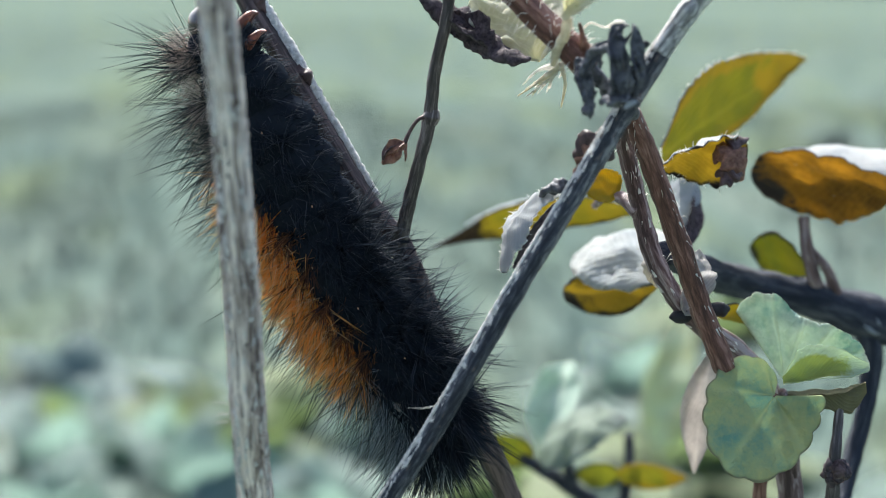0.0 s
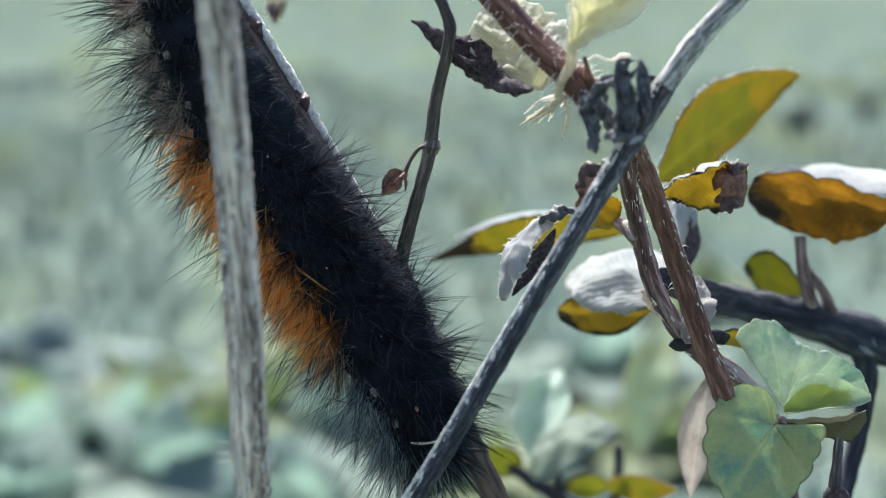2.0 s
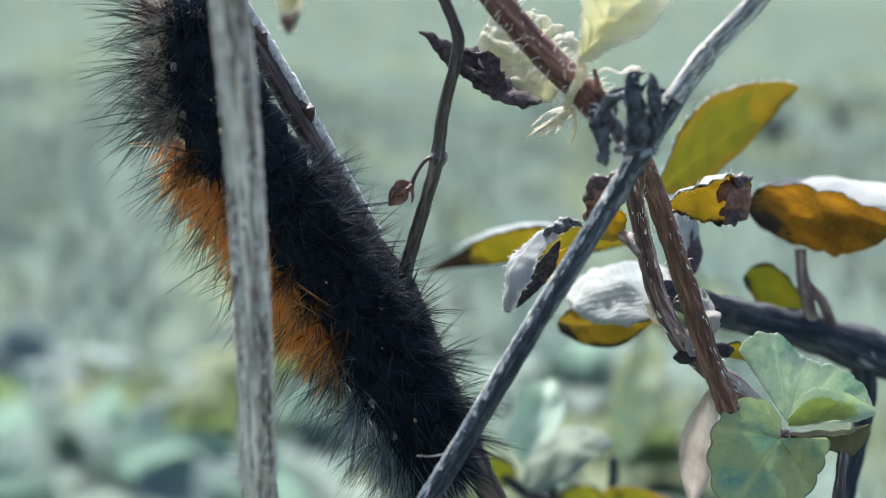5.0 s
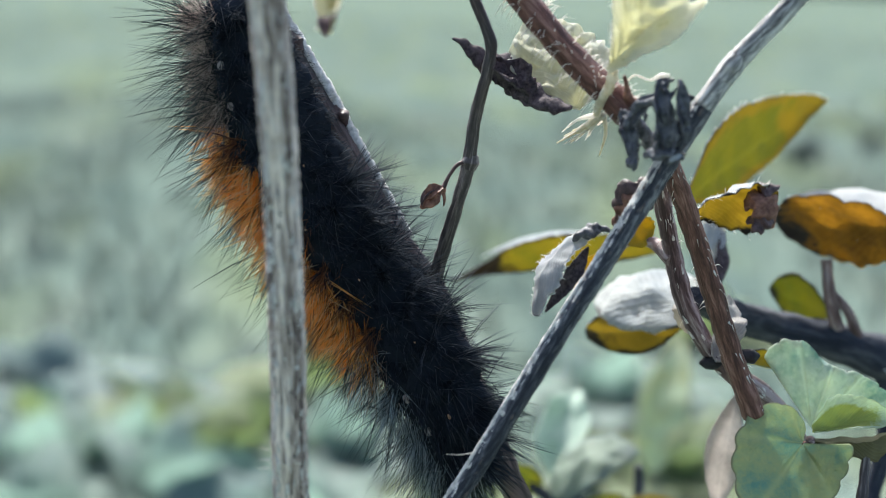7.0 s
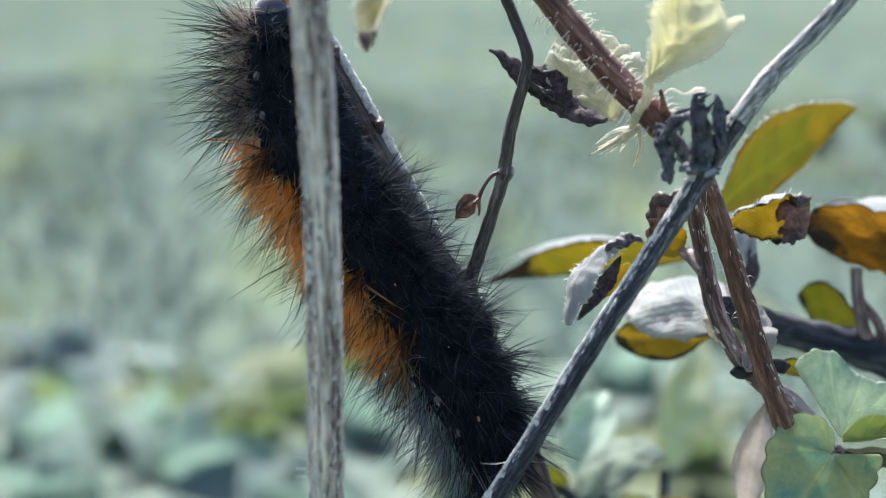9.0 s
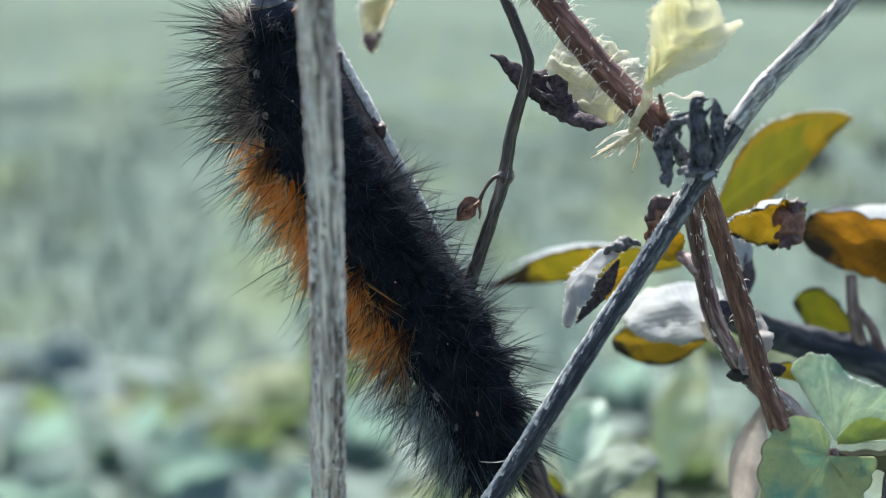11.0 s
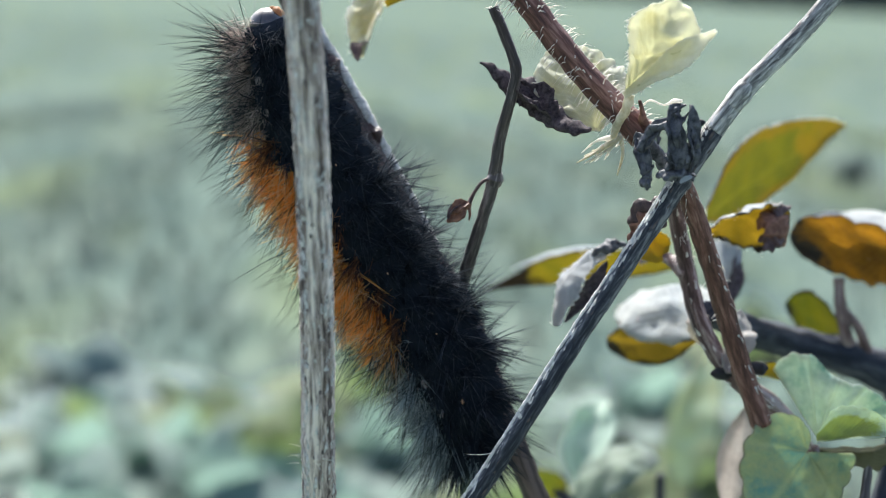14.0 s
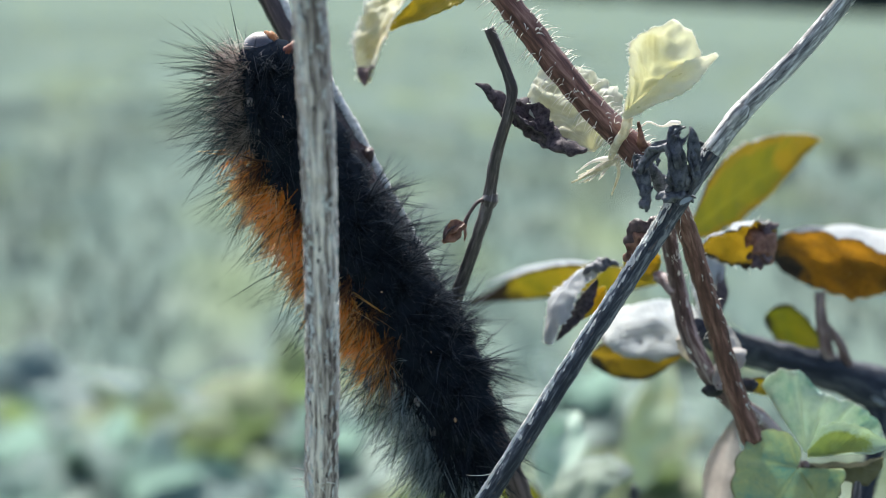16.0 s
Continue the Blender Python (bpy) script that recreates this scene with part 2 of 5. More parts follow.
# ---- shapes ----
def spline(points, steps):
    """A smooth line through the points, evenly eased where they lie unevenly."""
    pts = [Vector(p) for p in points]
    gaps = [max(1e-9, (b - a).length ** 0.5) for a, b in zip(pts, pts[1:])]
    ways = []
    for i in range(len(pts)):
        if i == 0:
            ways.append((pts[1] - pts[0]) / gaps[0])
        elif i == len(pts) - 1:
            ways.append((pts[-1] - pts[-2]) / gaps[-1])
        else:
            a, b = (pts[i] - pts[i - 1]) / gaps[i - 1], (pts[i + 1] - pts[i]) / gaps[i]
            ways.append((a * gaps[i] + b * gaps[i - 1]) / (gaps[i] + gaps[i - 1]))
    out = []
    for i, g in enumerate(gaps):
        for k in range(steps):
            t = k / steps
            out.append(pts[i] * (2 * t**3 - 3 * t**2 + 1) + ways[i] * g * (t**3 - 2 * t**2 + t) + pts[i + 1] * (3 * t**2 - 2 * t**3) + ways[i + 1] * g * (t**3 - t**2))
    return out + [pts[-1]]


def graded(values, n):
    return np.interp(np.linspace(0, len(values) - 1, n), range(len(values)), values)


def mesh_of(name, verts, faces, uvs=None, mats=(), face_mats=None, smooth=True):
    me = bpy.data.meshes.new(name)
    me.from_pydata([tuple(v) for v in verts], [], faces)
    if uvs is not None:
        layer = me.uv_layers.new(name="UVMap")
        for loop in me.loops:
            layer.data[loop.index].uv = uvs[loop.vertex_index]
    for m in mats:
        me.materials.append(m)
    if face_mats is not None:
        me.polygons.foreach_set("material_index", face_mats)
    if smooth:
        me.polygons.foreach_set("use_smooth", [True] * len(me.polygons))
    me.update()
    return me


def tube(points, radii, sides=14, steps=10, rough=0.06, grain=700, flat=1.0, seed=0):
    """A tapered, slightly knobbly stem along a smooth line: vertices, faces, UVs in metres."""
    line = spline(points, steps)
    rad = graded(radii, len(line))
    girth = 2 * math.pi * float(np.mean(rad))
    verts, faces, uvs, length = [], [], [], 0.0
    side = None
    for i, p in enumerate(line):
        way = (line[min(i + 1, len(line) - 1)] - line[max(i - 1, 0)]).normalized()
        side = (way.orthogonal() if side is None else side - way * side.dot(way)).normalized()
        up = way.cross(side)
        if i:
            length += (p - line[i - 1]).length
        for k in range(sides + 1):
            a = 2 * math.pi * (k % sides) / sides
            n = side * math.cos(a) + up * math.sin(a) * flat
            r = rad[i] * (1 + rough * noise.noise((p + n * rad[i]) * grain + Vector((seed, 0, 0))) * 2)
            verts.append(p + n * r)
            uvs.append((length, k / sides * girth))
    w = sides + 1
    for i in range(len(line) - 1):
        for k in range(sides):
            faces.append((i * w + k, i * w + k + 1, (i + 1) * w + k + 1, (i + 1) * w + k))
    for end, ring in ((line[0], 0), (line[-1], (len(line) - 1) * w)):
        verts.append(end)
        uvs.append(uvs[ring])
        c = len(verts) - 1
        for k in range(sides):
            tri = (c, ring + k + 1, ring + k)
            faces.append(tri if ring == 0 else tri[::-1])
    return verts, faces, uvs


PROFILES = {
    "ovate": lambda u: (math.sin(math.pi * min(1, u) ** 0.75) ** 0.8) if 0 < u < 1 else 0,
    "acute": lambda u: math.sin(math.pi * u**0.62) ** 1.1 if 0 < u < 1 else 0,
    "lance": lambda u: math.sin(math.pi * u**0.9) ** 1.1 if 0 < u < 1 else 0,
    "spoon": lambda u: (math.sin(math.pi * min(1, u) ** 1.5)) ** 0.7 if 0 < u < 1 else 0,
    "round": lambda u: math.sqrt(max(0, 1 - (2 * u - 1) ** 2)),
}


def blade(base, tip, normal, width, profile="ovate", bend=0.0, cup=0.0, teeth=0.0, teeth_count=9, crumple=0.05, twist=0.0, seed=0, nu=26, nv=13, thick=0.00016, lobe=0.0, quilt=0.0, sway=0.0, left=None, right=None):
    """A leaf blade with two faces. normal: the way its upper face looks. bend: how far it arches up along its length;
    cup: how far its sides rise; lobe: how far the sides reach back past the stalk; all in parts of its length.
    left, right: half widths in millimetres at even steps from stalk to tip, in place of a profile."""
    base, tip = Vector(base), Vector(tip)
    axis = tip - base
    length = axis.length
    axis.normalize()
    n = Vector(normal)
    n = (n - axis * n.dot(axis)).normalized()
    s = axis.cross(n)
    f = PROFILES[profile]
    sides = [np.convolve(np.pad(graded(h, nu + 1), 2, mode="edge"), np.ones(5) / 5, "valid") * MM for h in (left, right)] if left else None
    if sides:
        f = lambda u: float(min(1.0, 4 * u + 0.1, 5 * (1 - u)))
        width = 2 * float(max(max(sides[0]), max(sides[1])))
    top, uvs = [], []
    for i in range(nu + 1):
        u = i / nu
        w = f(u) * width / 2 + 0.00008
        for j in range(nv + 1):
            v = 2 * j / nv - 1
            if sides:
                w = float(sides[0 if v < 0 else 1][i]) + 0.00005
            saw = 1 + teeth * abs(v) ** 6 * (abs(math.sin(u * math.pi * teeth_count)) - 0.5)
            tw = twist * u
            sv = s * math.cos(tw) + n * math.sin(tw)
            nn = n * math.cos(tw) - s * math.sin(tw)
            back = lobe * length * abs(v) ** 1.6 * (1 - u) ** 2
            p = base + axis * (u * length - back) + sv * (v * w * saw + sway * length * 4 * u * (1 - u))
            h = bend * length * 4 * u * (1 - u) + cup * width * (abs(v) ** 1.7) * f(u)
            q = p * 420 + Vector((seed * 7.3, 0, 0))
            h += crumple * width * (noise.noise(q) * f(u) + 0.5 * noise.noise(q * 2.7))
            if crumple > 0.3:
                h += 0.3 * crumple * width * noise.noise(q * 6)
            h += quilt * width * math.sin(u * 30 - abs(v) * 9) * f(u) * (1 - 0.6 * abs(v) ** 4)
            top.append(p + nn * h)
            uvs.append((u, j / nv))
    low = [p - n * thick for p in top]
    m, row = len(top), nv + 1
    faces, fm = [], []
    for i in range(nu):
        for j in range(nv):
            a, b, c, d = i * row + j, i * row + j + 1, (i + 1) * row + j + 1, (i + 1) * row + j
            faces.append((a, b, c, d)), fm.append(0)
            faces.append((m + d, m + c, m + b, m + a)), fm.append(1)
    for i in range(nu):
        for j in (0, nv):
            a, d = i * row + j, (i + 1) * row + j
            faces.append((a, d, m + d, m + a) if j == 0 else (d, a, m + a, m + d)), fm.append(0)
    return top + low, faces, uvs + uvs, fm


def fan_leaf(stalk, over, down_way, start, end, reach, scallops, dish=0.0, fold=0.0, fold_at=0.5, seed=0, nr=18, na=90, thick=0.00016, wave=0.085):
    """A broad leaf whose ribs fan out from its stalk. over, down_way: the two ways of its plane; start, end: the degrees between
    which it spreads, from over towards down_way; reach: how far it goes at even steps of that angle, in millimetres."""
    stalk, over, low = Vector(stalk), Vector(over).normalized(), Vector(down_way).normalized()
    n = low.cross(over).normalized()
    far = graded(reach, na + 1)
    far = np.convolve(np.pad(far, 2, mode="edge"), np.ones(5) / 5, "valid")
    top, uvs = [], []
    for i in range(nr + 1):
        for j in range(na + 1):
            g = i / nr
            share = j / na
            a = radians(start + (end - start) * share)
            edge = far[j] * MM * (1 + wave * (abs(math.sin(share * math.pi * scallops)) ** 0.5 - 0.6) * g**5)
            r = max(0.02, g) * edge * (1 + 0.025 * noise.noise((share * 19, seed, 0)) * g)
            p = stalk + over * (math.cos(a) * r) + low * (math.sin(a) * r)
            h = dish * r * g - 0.00028 * g * abs(math.sin(share * math.pi * 4.5)) * (1 - 0.3 * g)
            h += fold * r * max(0.0, fold_at - share) * 2
            q = p * 380 + Vector((seed * 3.1, 0, 0))
            h += 0.0005 * g * noise.noise(q) + 0.0002 * noise.noise(q * 3)
            top.append(p + n * h)
            uvs.append((g, share))
    m, row = len(top), na + 1
    low_side = [p - n * thick for p in top]
    faces, fm = [], []
    for i in range(nr):
        for j in range(na):
            a, b, c, d = i * row + j, i * row + j + 1, (i + 1) * row + j + 1, (i + 1) * row + j
            faces.append((a, d, c, b)), fm.append(0)
            faces.append((m + b, m + c, m + d, m + a)), fm.append(1)
    for j in range(na):
        a, b = nr * row + j, nr * row + j + 1
        faces.append((a, m + a, m + b, b)), fm.append(0)
    for i in range(nr):
        for j in (0, na):
            a, d = i * row + j, (i + 1) * row + j
            faces.append((a, m + a, m + d, d)), fm.append(0)
    return top + low_side, faces, uvs + uvs, fm


def downy_edge(leaf, rows, cols, count, length, seed, out=0.6, name="downy_edge"):
    """Fine white hairs along the rim of a leaf made by blade()."""
    rng = random.Random(seed)
    vs = [v.co + origin(leaf) for v in leaf.data.vertices]
    row = cols + 1
    roots, ways, lens = [], [], []
    for _ in range(count):
        i, j = rng.randrange(1, rows), rng.choice((0, cols))
        p, inner, ahead = vs[i * row + j], vs[i * row + (1 if j == 0 else cols - 1)], vs[(i + 1) * row + j]
        side = (p - inner).normalized()
        roots.append(p.lerp(ahead, rng.random()))
        ways.append((side * out + Vector((rng.gauss(0, 0.4), rng.gauss(0, 0.4), rng.gauss(0, 0.4) + 0.2))).normalized())
        lens.append(length * rng.uniform(0.4, 1.3))
    return part(name, spikes(roots, ways, lens, 0.00003, 0.1), M_STEMHAIR, leaf, "fine white down")


def spikes(roots, ways, lengths, radius, bend=0.15, sag=(0, 0, -1)):
    """Fine tapered hairs, each a three-sided needle in two joints."""
    verts, faces = [], []
    sag = Vector(sag)
    for root, way, length in zip(roots, ways, lengths):
        a = way.orthogonal().normalized()
        b = way.cross(a)
        k = len(verts)
        mid = root + way * length * 0.5
        end = root + way * length + sag * (bend * length)
        for c, r in ((root, radius), (mid, radius * 0.75)):
            for q in range(3):
                g = q * 2.0944
                verts.append(c + (a * math.cos(g) + b * math.sin(g)) * r)
        verts.append(end)
        for q in range(3):
            w = (q + 1) % 3
            faces += [(k + q, k + w, k + 3 + w, k + 3 + q), (k + 3 + q, k + 3 + w, k + 6)]
    return verts, faces


def thing(name, base, label, category, group="", kind=""):
    ob = new(name)
    ob.location = base
    ob.empty_display_size = 0.005
    return tagged(ob, label, category, group, kind)


def origin(ob):
    o = Vector()
    while ob:
        o += ob.location
        ob = ob.parent
    return o


def part(name, shape, mats, parent, label=""):
    """Links a shape given in world coordinates as one mesh object under a thing or part."""
    verts, faces, uvs, fm = (*shape, None, None)[:4]
    o = origin(parent)
    mats = mats if isinstance(mats, (tuple, list)) else (mats,)
    ob = new(name, mesh_of(name, [Vector(v) - o for v in verts], faces, uvs, mats, fm))
    ob.parent = parent
    if label:
        ob["label"] = label
    return ob


def down(p, lean=(0.0, 0.0)):
    """The place on the ground below a point of a stem."""
    return (p[0] + lean[0], p[1] + lean[1], -0.002)


def fuzz(points, radius, count, length, seed, parent, name="stem_hairs", droop=0.1, mat=None, spread=0.4):
    """Fine pale hairs standing off a stem."""
    rng = random.Random(seed)
    line = spline(points, 12)
    roots, ways, lens = [], [], []
    for _ in range(count):
        i = rng.randrange(len(line) - 1)
        way = (line[i + 1] - line[i]).normalized()
        p = line[i].lerp(line[i + 1], rng.random())
        s = way.orthogonal().normalized()
        s.rotate(Matrix.Rotation(rng.uniform(0, 6.283), 3, way))
        roots.append(p + s * radius * 0.8)
        ways.append((s + way * rng.uniform(-spread, spread)).normalized())
        lens.append(length * rng.uniform(0.5, 1.2) + radius * 0.2)
    return part(name, spikes(roots, ways, lens, 0.000045, droop), mat or M_STEMHAIR, parent)


def flakes(points, radii, count, seed, parent, mat, size=0.8, side=None):
    """Thin slivers of peeling bark along a stem."""
    rng = random.Random(seed)
    line = spline(points, 14)
    rad = graded(radii, len(line))
    verts, faces = [], []
    for _ in range(count):
        i = rng.randrange(len(line) - 1)
        way = (line[i + 1] - line[i]).normalized()
        n = way.orthogonal().normalized()
        n.rotate(Matrix.Rotation(rng.uniform(0, 6.283), 3, way))
        if side is not None:
            n = (n * 0.6 + Vector(side)).normalized()
            n = (n - way * n.dot(way)).normalized()
        s = way.cross(n)
        p = line[i].lerp(line[i + 1], rng.random()) + n * rad[i] * 0.97
        l, w, lift = rng.uniform(0.4, 1.4) * size * MM, rng.uniform(0.06, 0.16) * size * MM, rng.uniform(0.02, 0.16) * MM
        k = len(verts)
        verts += [p - s * w, p + s * w, p + way * l * 0.5 + s * w * 0.9 + n * lift * 0.4, p + way * l * 0.5 - s * w * 0.9 + n * lift * 0.4, p + way * l + n * lift]
        verts += [v - n * 0.03 * MM for v in verts[k : k + 5]]
        faces += [(k, k + 1, k + 2, k + 3), (k + 3, k + 2, k + 4), (k + 8, k + 7, k + 6, k + 5), (k + 9, k + 7, k + 8)]
        for a, b in ((0, 3), (3, 4), (4, 2), (2, 1)):
            faces.append((k + a, k + b, k + 5 + b, k + 5 + a))
    return tagged(part("flaking_bark", (verts, faces), mat, parent, "fine peeling bark slivers"), kind="stuff")


# ---- ground ----
def lawn_colour(m, lift=1.0, scatter=None):
    """Cool green turf with paler, yellower and darker patches a hand to a metre wide."""
    c = m.coords("Object")
    big = m.noise(c, 1.6, 2, 0.5)
    mid = m.noise(m.coords("Object", (1, 0.2, 1)), 12, 2, 0.5)
    lump = m.noise(m.coords("Object", (1, 0.25, 1)), 26, 2, 0.5, 0.6)
    fine = m.noise(c, 60, 3, 0.6) if scatter is None else scatter
    mix = m.math("ADD", m.math("MULTIPLY", big, 0.1), m.math("ADD", m.math("ADD", m.math("MULTIPLY", mid, 0.44), m.math("MULTIPLY", lump, 0.35)), m.math("MULTIPLY", fine, 0.11)))
    tone = lambda r, g, b: (r * lift * 1.13, g * lift * 0.985, b * lift * 1.02)
    cool = m.ramp(mix, (0.36, tone(0.058, 0.096, 0.087)), (0.46, tone(0.073, 0.115, 0.099)), (0.54, tone(0.085, 0.127, 0.106)), (0.64, tone(0.105, 0.146, 0.122)))
    patch = m.ramp(m.noise(m.coords("Object", (1, 0.2, 1)), 9, 2, 0.5), (0.5, (0, 0, 0)), (0.66, (1, 1, 1)))
    m.colour(m.mix(m.math("MULTIPLY", patch, 0.5), cool, tone(0.105, 0.145, 0.062)))
    return mid


def ground():
    m = Mat("lawn", 1.0, 0.0)
    mid = lawn_colour(m, 1.04)
    m.bump(mid, 0.5, 0.01)
    verts, faces = [], []
    ys = [-6, -2, -0.5] + [0.1 * k for k in range(0, 41)] + [5, 6, 8, 10, 14, 20, 30, 50, 90, 200, 600]
    xs = [-600, -120, -40, -15, -6, -3] + [-2 + 0.1 * k for k in range(41)] + [3, 6, 15, 40, 120, 600]
    for y in ys:
        for x in xs:
            near = math.exp(-(max(0, abs(x) - 1.5) + max(0, y - 3)))
            z = 0.006 * noise.noise((x * 3, y * 0.8, 0)) * near * min(1, max(0, (y - 0.3) * 4))
            verts.append((x, y, z))
    w = len(xs)
    for i in range(len(ys) - 1):
        for j in range(w - 1):
            faces.append((i * w + j, i * w + j + 1, (i + 1) * w + j + 1, (i + 1) * w + j))
    return tagged(new("ground", mesh_of("ground", verts, faces, None, (m.m,))), "pale frosty winter lawn reaching far away", "ground", kind="structure")


ground()


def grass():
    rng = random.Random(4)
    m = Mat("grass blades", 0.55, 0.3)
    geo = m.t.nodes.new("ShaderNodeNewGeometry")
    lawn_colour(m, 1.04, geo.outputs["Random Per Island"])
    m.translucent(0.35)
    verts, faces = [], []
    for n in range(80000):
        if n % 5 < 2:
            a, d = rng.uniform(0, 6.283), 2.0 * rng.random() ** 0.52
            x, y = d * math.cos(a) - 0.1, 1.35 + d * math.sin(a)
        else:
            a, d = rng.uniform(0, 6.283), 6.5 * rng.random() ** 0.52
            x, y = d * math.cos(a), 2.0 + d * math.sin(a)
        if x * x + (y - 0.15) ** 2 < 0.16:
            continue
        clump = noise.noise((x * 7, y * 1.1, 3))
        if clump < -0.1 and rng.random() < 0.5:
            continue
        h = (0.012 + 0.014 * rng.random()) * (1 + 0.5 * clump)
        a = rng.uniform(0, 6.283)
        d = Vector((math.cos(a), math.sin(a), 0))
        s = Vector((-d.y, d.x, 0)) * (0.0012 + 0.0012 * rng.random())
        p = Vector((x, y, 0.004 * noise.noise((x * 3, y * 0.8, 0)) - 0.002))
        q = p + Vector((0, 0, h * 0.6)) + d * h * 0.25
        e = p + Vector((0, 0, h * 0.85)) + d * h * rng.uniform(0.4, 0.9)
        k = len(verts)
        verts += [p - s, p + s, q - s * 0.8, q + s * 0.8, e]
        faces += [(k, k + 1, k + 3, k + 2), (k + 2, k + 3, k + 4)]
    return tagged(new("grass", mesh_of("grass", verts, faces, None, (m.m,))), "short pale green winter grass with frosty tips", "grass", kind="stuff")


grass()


def hedge():
    """A dark line of trees at the end of the lawn."""
    rng = random.Random(8)
    m = Mat("far trees", 0.9, 0.1)
    m.colour(m.ramp(m.noise(m.coords("Object"), 0.8, 4), (0.35, (0.012, 0.02, 0.03)), (0.65, (0.03, 0.045, 0.05))))
    verts, faces = [], []
    for _ in range(9000):
        x = rng.uniform(-70, 70)
        y = min(110, max(34, 60 - 3.2 * x)) + rng.uniform(-1.5, 1.5)
        top = 6 + 2.5 * noise.noise((x * 0.12, 0, 0))
        z = rng.random() ** 1.5 * top
        c = Vector((x, y, z))
        r = rng.uniform(0.35, 0.9)
        a = Vector((rng.gauss(0, 1), rng.gauss(0, 1), rng.gauss(0, 1))).normalized()
        b = a.orthogonal().normalized() * r
        e = a.cross(b)
        k = len(verts)
        verts += [c - b, c + e * 0.8, c + b, c - e * 0.8, c + a * 0.3 * r, c - a * 0.3 * r]
        for q in range(4):
            faces += [(k + q, k + (q + 1) % 4, k + 4), (k + (q + 1) % 4, k + q, k + 5)]
    return tagged(new("far_trees", mesh_of("far_trees", verts, faces, None, (m.m,), smooth=False)), "dark distant line of trees past the lawn", "trees", kind="stuff")


hedge()


# ---- dry stalks in front ----
def dry_stalk():
    line = [down((-0.00855, 0.14203, 0.17472), (0.004, 0.04)), (-0.00850, 0.14203, 0.17472), (-0.00861, 0.13801, 0.18348), (-0.00871, 0.13483, 0.19349), (-0.00899, 0.13277, 0.20122), (-0.00934, 0.13038, 0.20900), (-0.00992, 0.12842, 0.21637), (-0.01064, 0.12603, 0.22407), (-0.01158, 0.12327, 0.23263)]
    t = thing("dry_stalk", line[0], "upright grey dry plant stalk with streaked weathered bark", "stalk")
    r = [1.4 * MM, 1.28 * MM, 1.25 * MM, 1.24 * MM, 1.22 * MM, 1.24 * MM, 1.22 * MM, 1.15 * MM, 1.0 * MM]
    part("stem", tube(line, r, 22, 60, 0.06, 1700), M_STALK, t)
    flakes(line[1:8], r[1:8], 420, 41, t, M_CRUST_RIM)
    flakes(line[1:8], r[1:8], 130, 42, t, M_DARKFLAKE, 0.8)
    flakes(line[1:8], r[1:8], 260, 47, t, M_CRUST_RIM, 1.1, (-1.0, -0.5, 0.0))
    flakes(line[1:8], r[1:8], 140, 48, t, M_CRUST_RIM, 1.0, (1.0, -0.4, 0.0))
    fuzz([(-0.00903, 0.13674, 0.18257), (-0.00896, 0.13701, 0.18435)], 1.1 * MM, 14, 0.9 * MM, 5, t, "bark_shreds")
    return t


def leaning_stalk():
    line = [down((-0.00029, 0.14580, 0.17289), (-0.09, 0.01)), (-0.00029, 0.14580, 0.17289), (0.00360, 0.14514, 0.17928), (0.01072, 0.14526, 0.19184), (0.01599, 0.14596, 0.20076), (0.01853, 0.14631, 0.20519), (0.02044, 0.14631, 0.20837), (0.02247, 0.14628, 0.21141), (0.02706, 0.14596, 0.21676), (0.03385, 0.14574, 0.22606)]
    t = thing("leaning_stalk", line[0], "leaning grey weathered dry stalk crossing the other stems", "stalk")
    r = [0.95 * MM, 0.78 * MM, 0.77 * MM, 0.77 * MM, 0.78 * MM, 0.8 * MM, 0.8 * MM, 0.77 * MM, 0.72 * MM, 0.62 * MM]
    part("stem", tube(line[:7], r[:7], 18, 22, 0.07, 1000, seed=3), M_DIAG, t, "dark lower stalk with pale flecks")
    part("upper_stem", tube(line[6:], r[6:], 20, 24, 0.03, 600, seed=4), M_DIAGTOP, t, "pale bleached upper stalk")
    flakes(line[1:7], r[1:7], 520, 43, t, M_CRUST_RIM, 0.7, (-0.8, -0.4, 0.5))
    flakes(line[1:7], r[1:7], 120, 44, t, M_DARKFLAKE, 0.8)
    flakes(line[6:], r[6:], 70, 45, t, M_CRUST_RIM, 0.6)
    # Flaking bark edge; its paleness also gives the stalk a lit left rim.
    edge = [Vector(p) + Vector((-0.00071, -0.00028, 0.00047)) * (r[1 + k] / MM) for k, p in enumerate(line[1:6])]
    part("crust", tube(edge, [0.2 * MM, 0.21 * MM, 0.2 * MM, 0.16 * MM, 0.17 * MM], 12, 60, 0.2, 2600, seed=12), M_CRUST_RIM, t, "pale flaking bark edge")
    part("loose_fibre", tube([(0.00466, 0.14490, 0.18238), (0.00356, 0.14440, 0.18226), (0.00243, 0.14460, 0.18222)], [0.035 * MM, 0.03 * MM, 0.012 * MM], 6, 6), M_STEMHAIR, t, "thin white loose fibre")
    part("node", tube([(0.02170, 0.14628, 0.21036), (0.02231, 0.14625, 0.21124), (0.02300, 0.14622, 0.21209)], [0.72 * MM, 0.92 * MM, 0.7 * MM], 16, 6, 0.12, 1600), M_DIAGTOP, t, "pale swollen node")
    return t


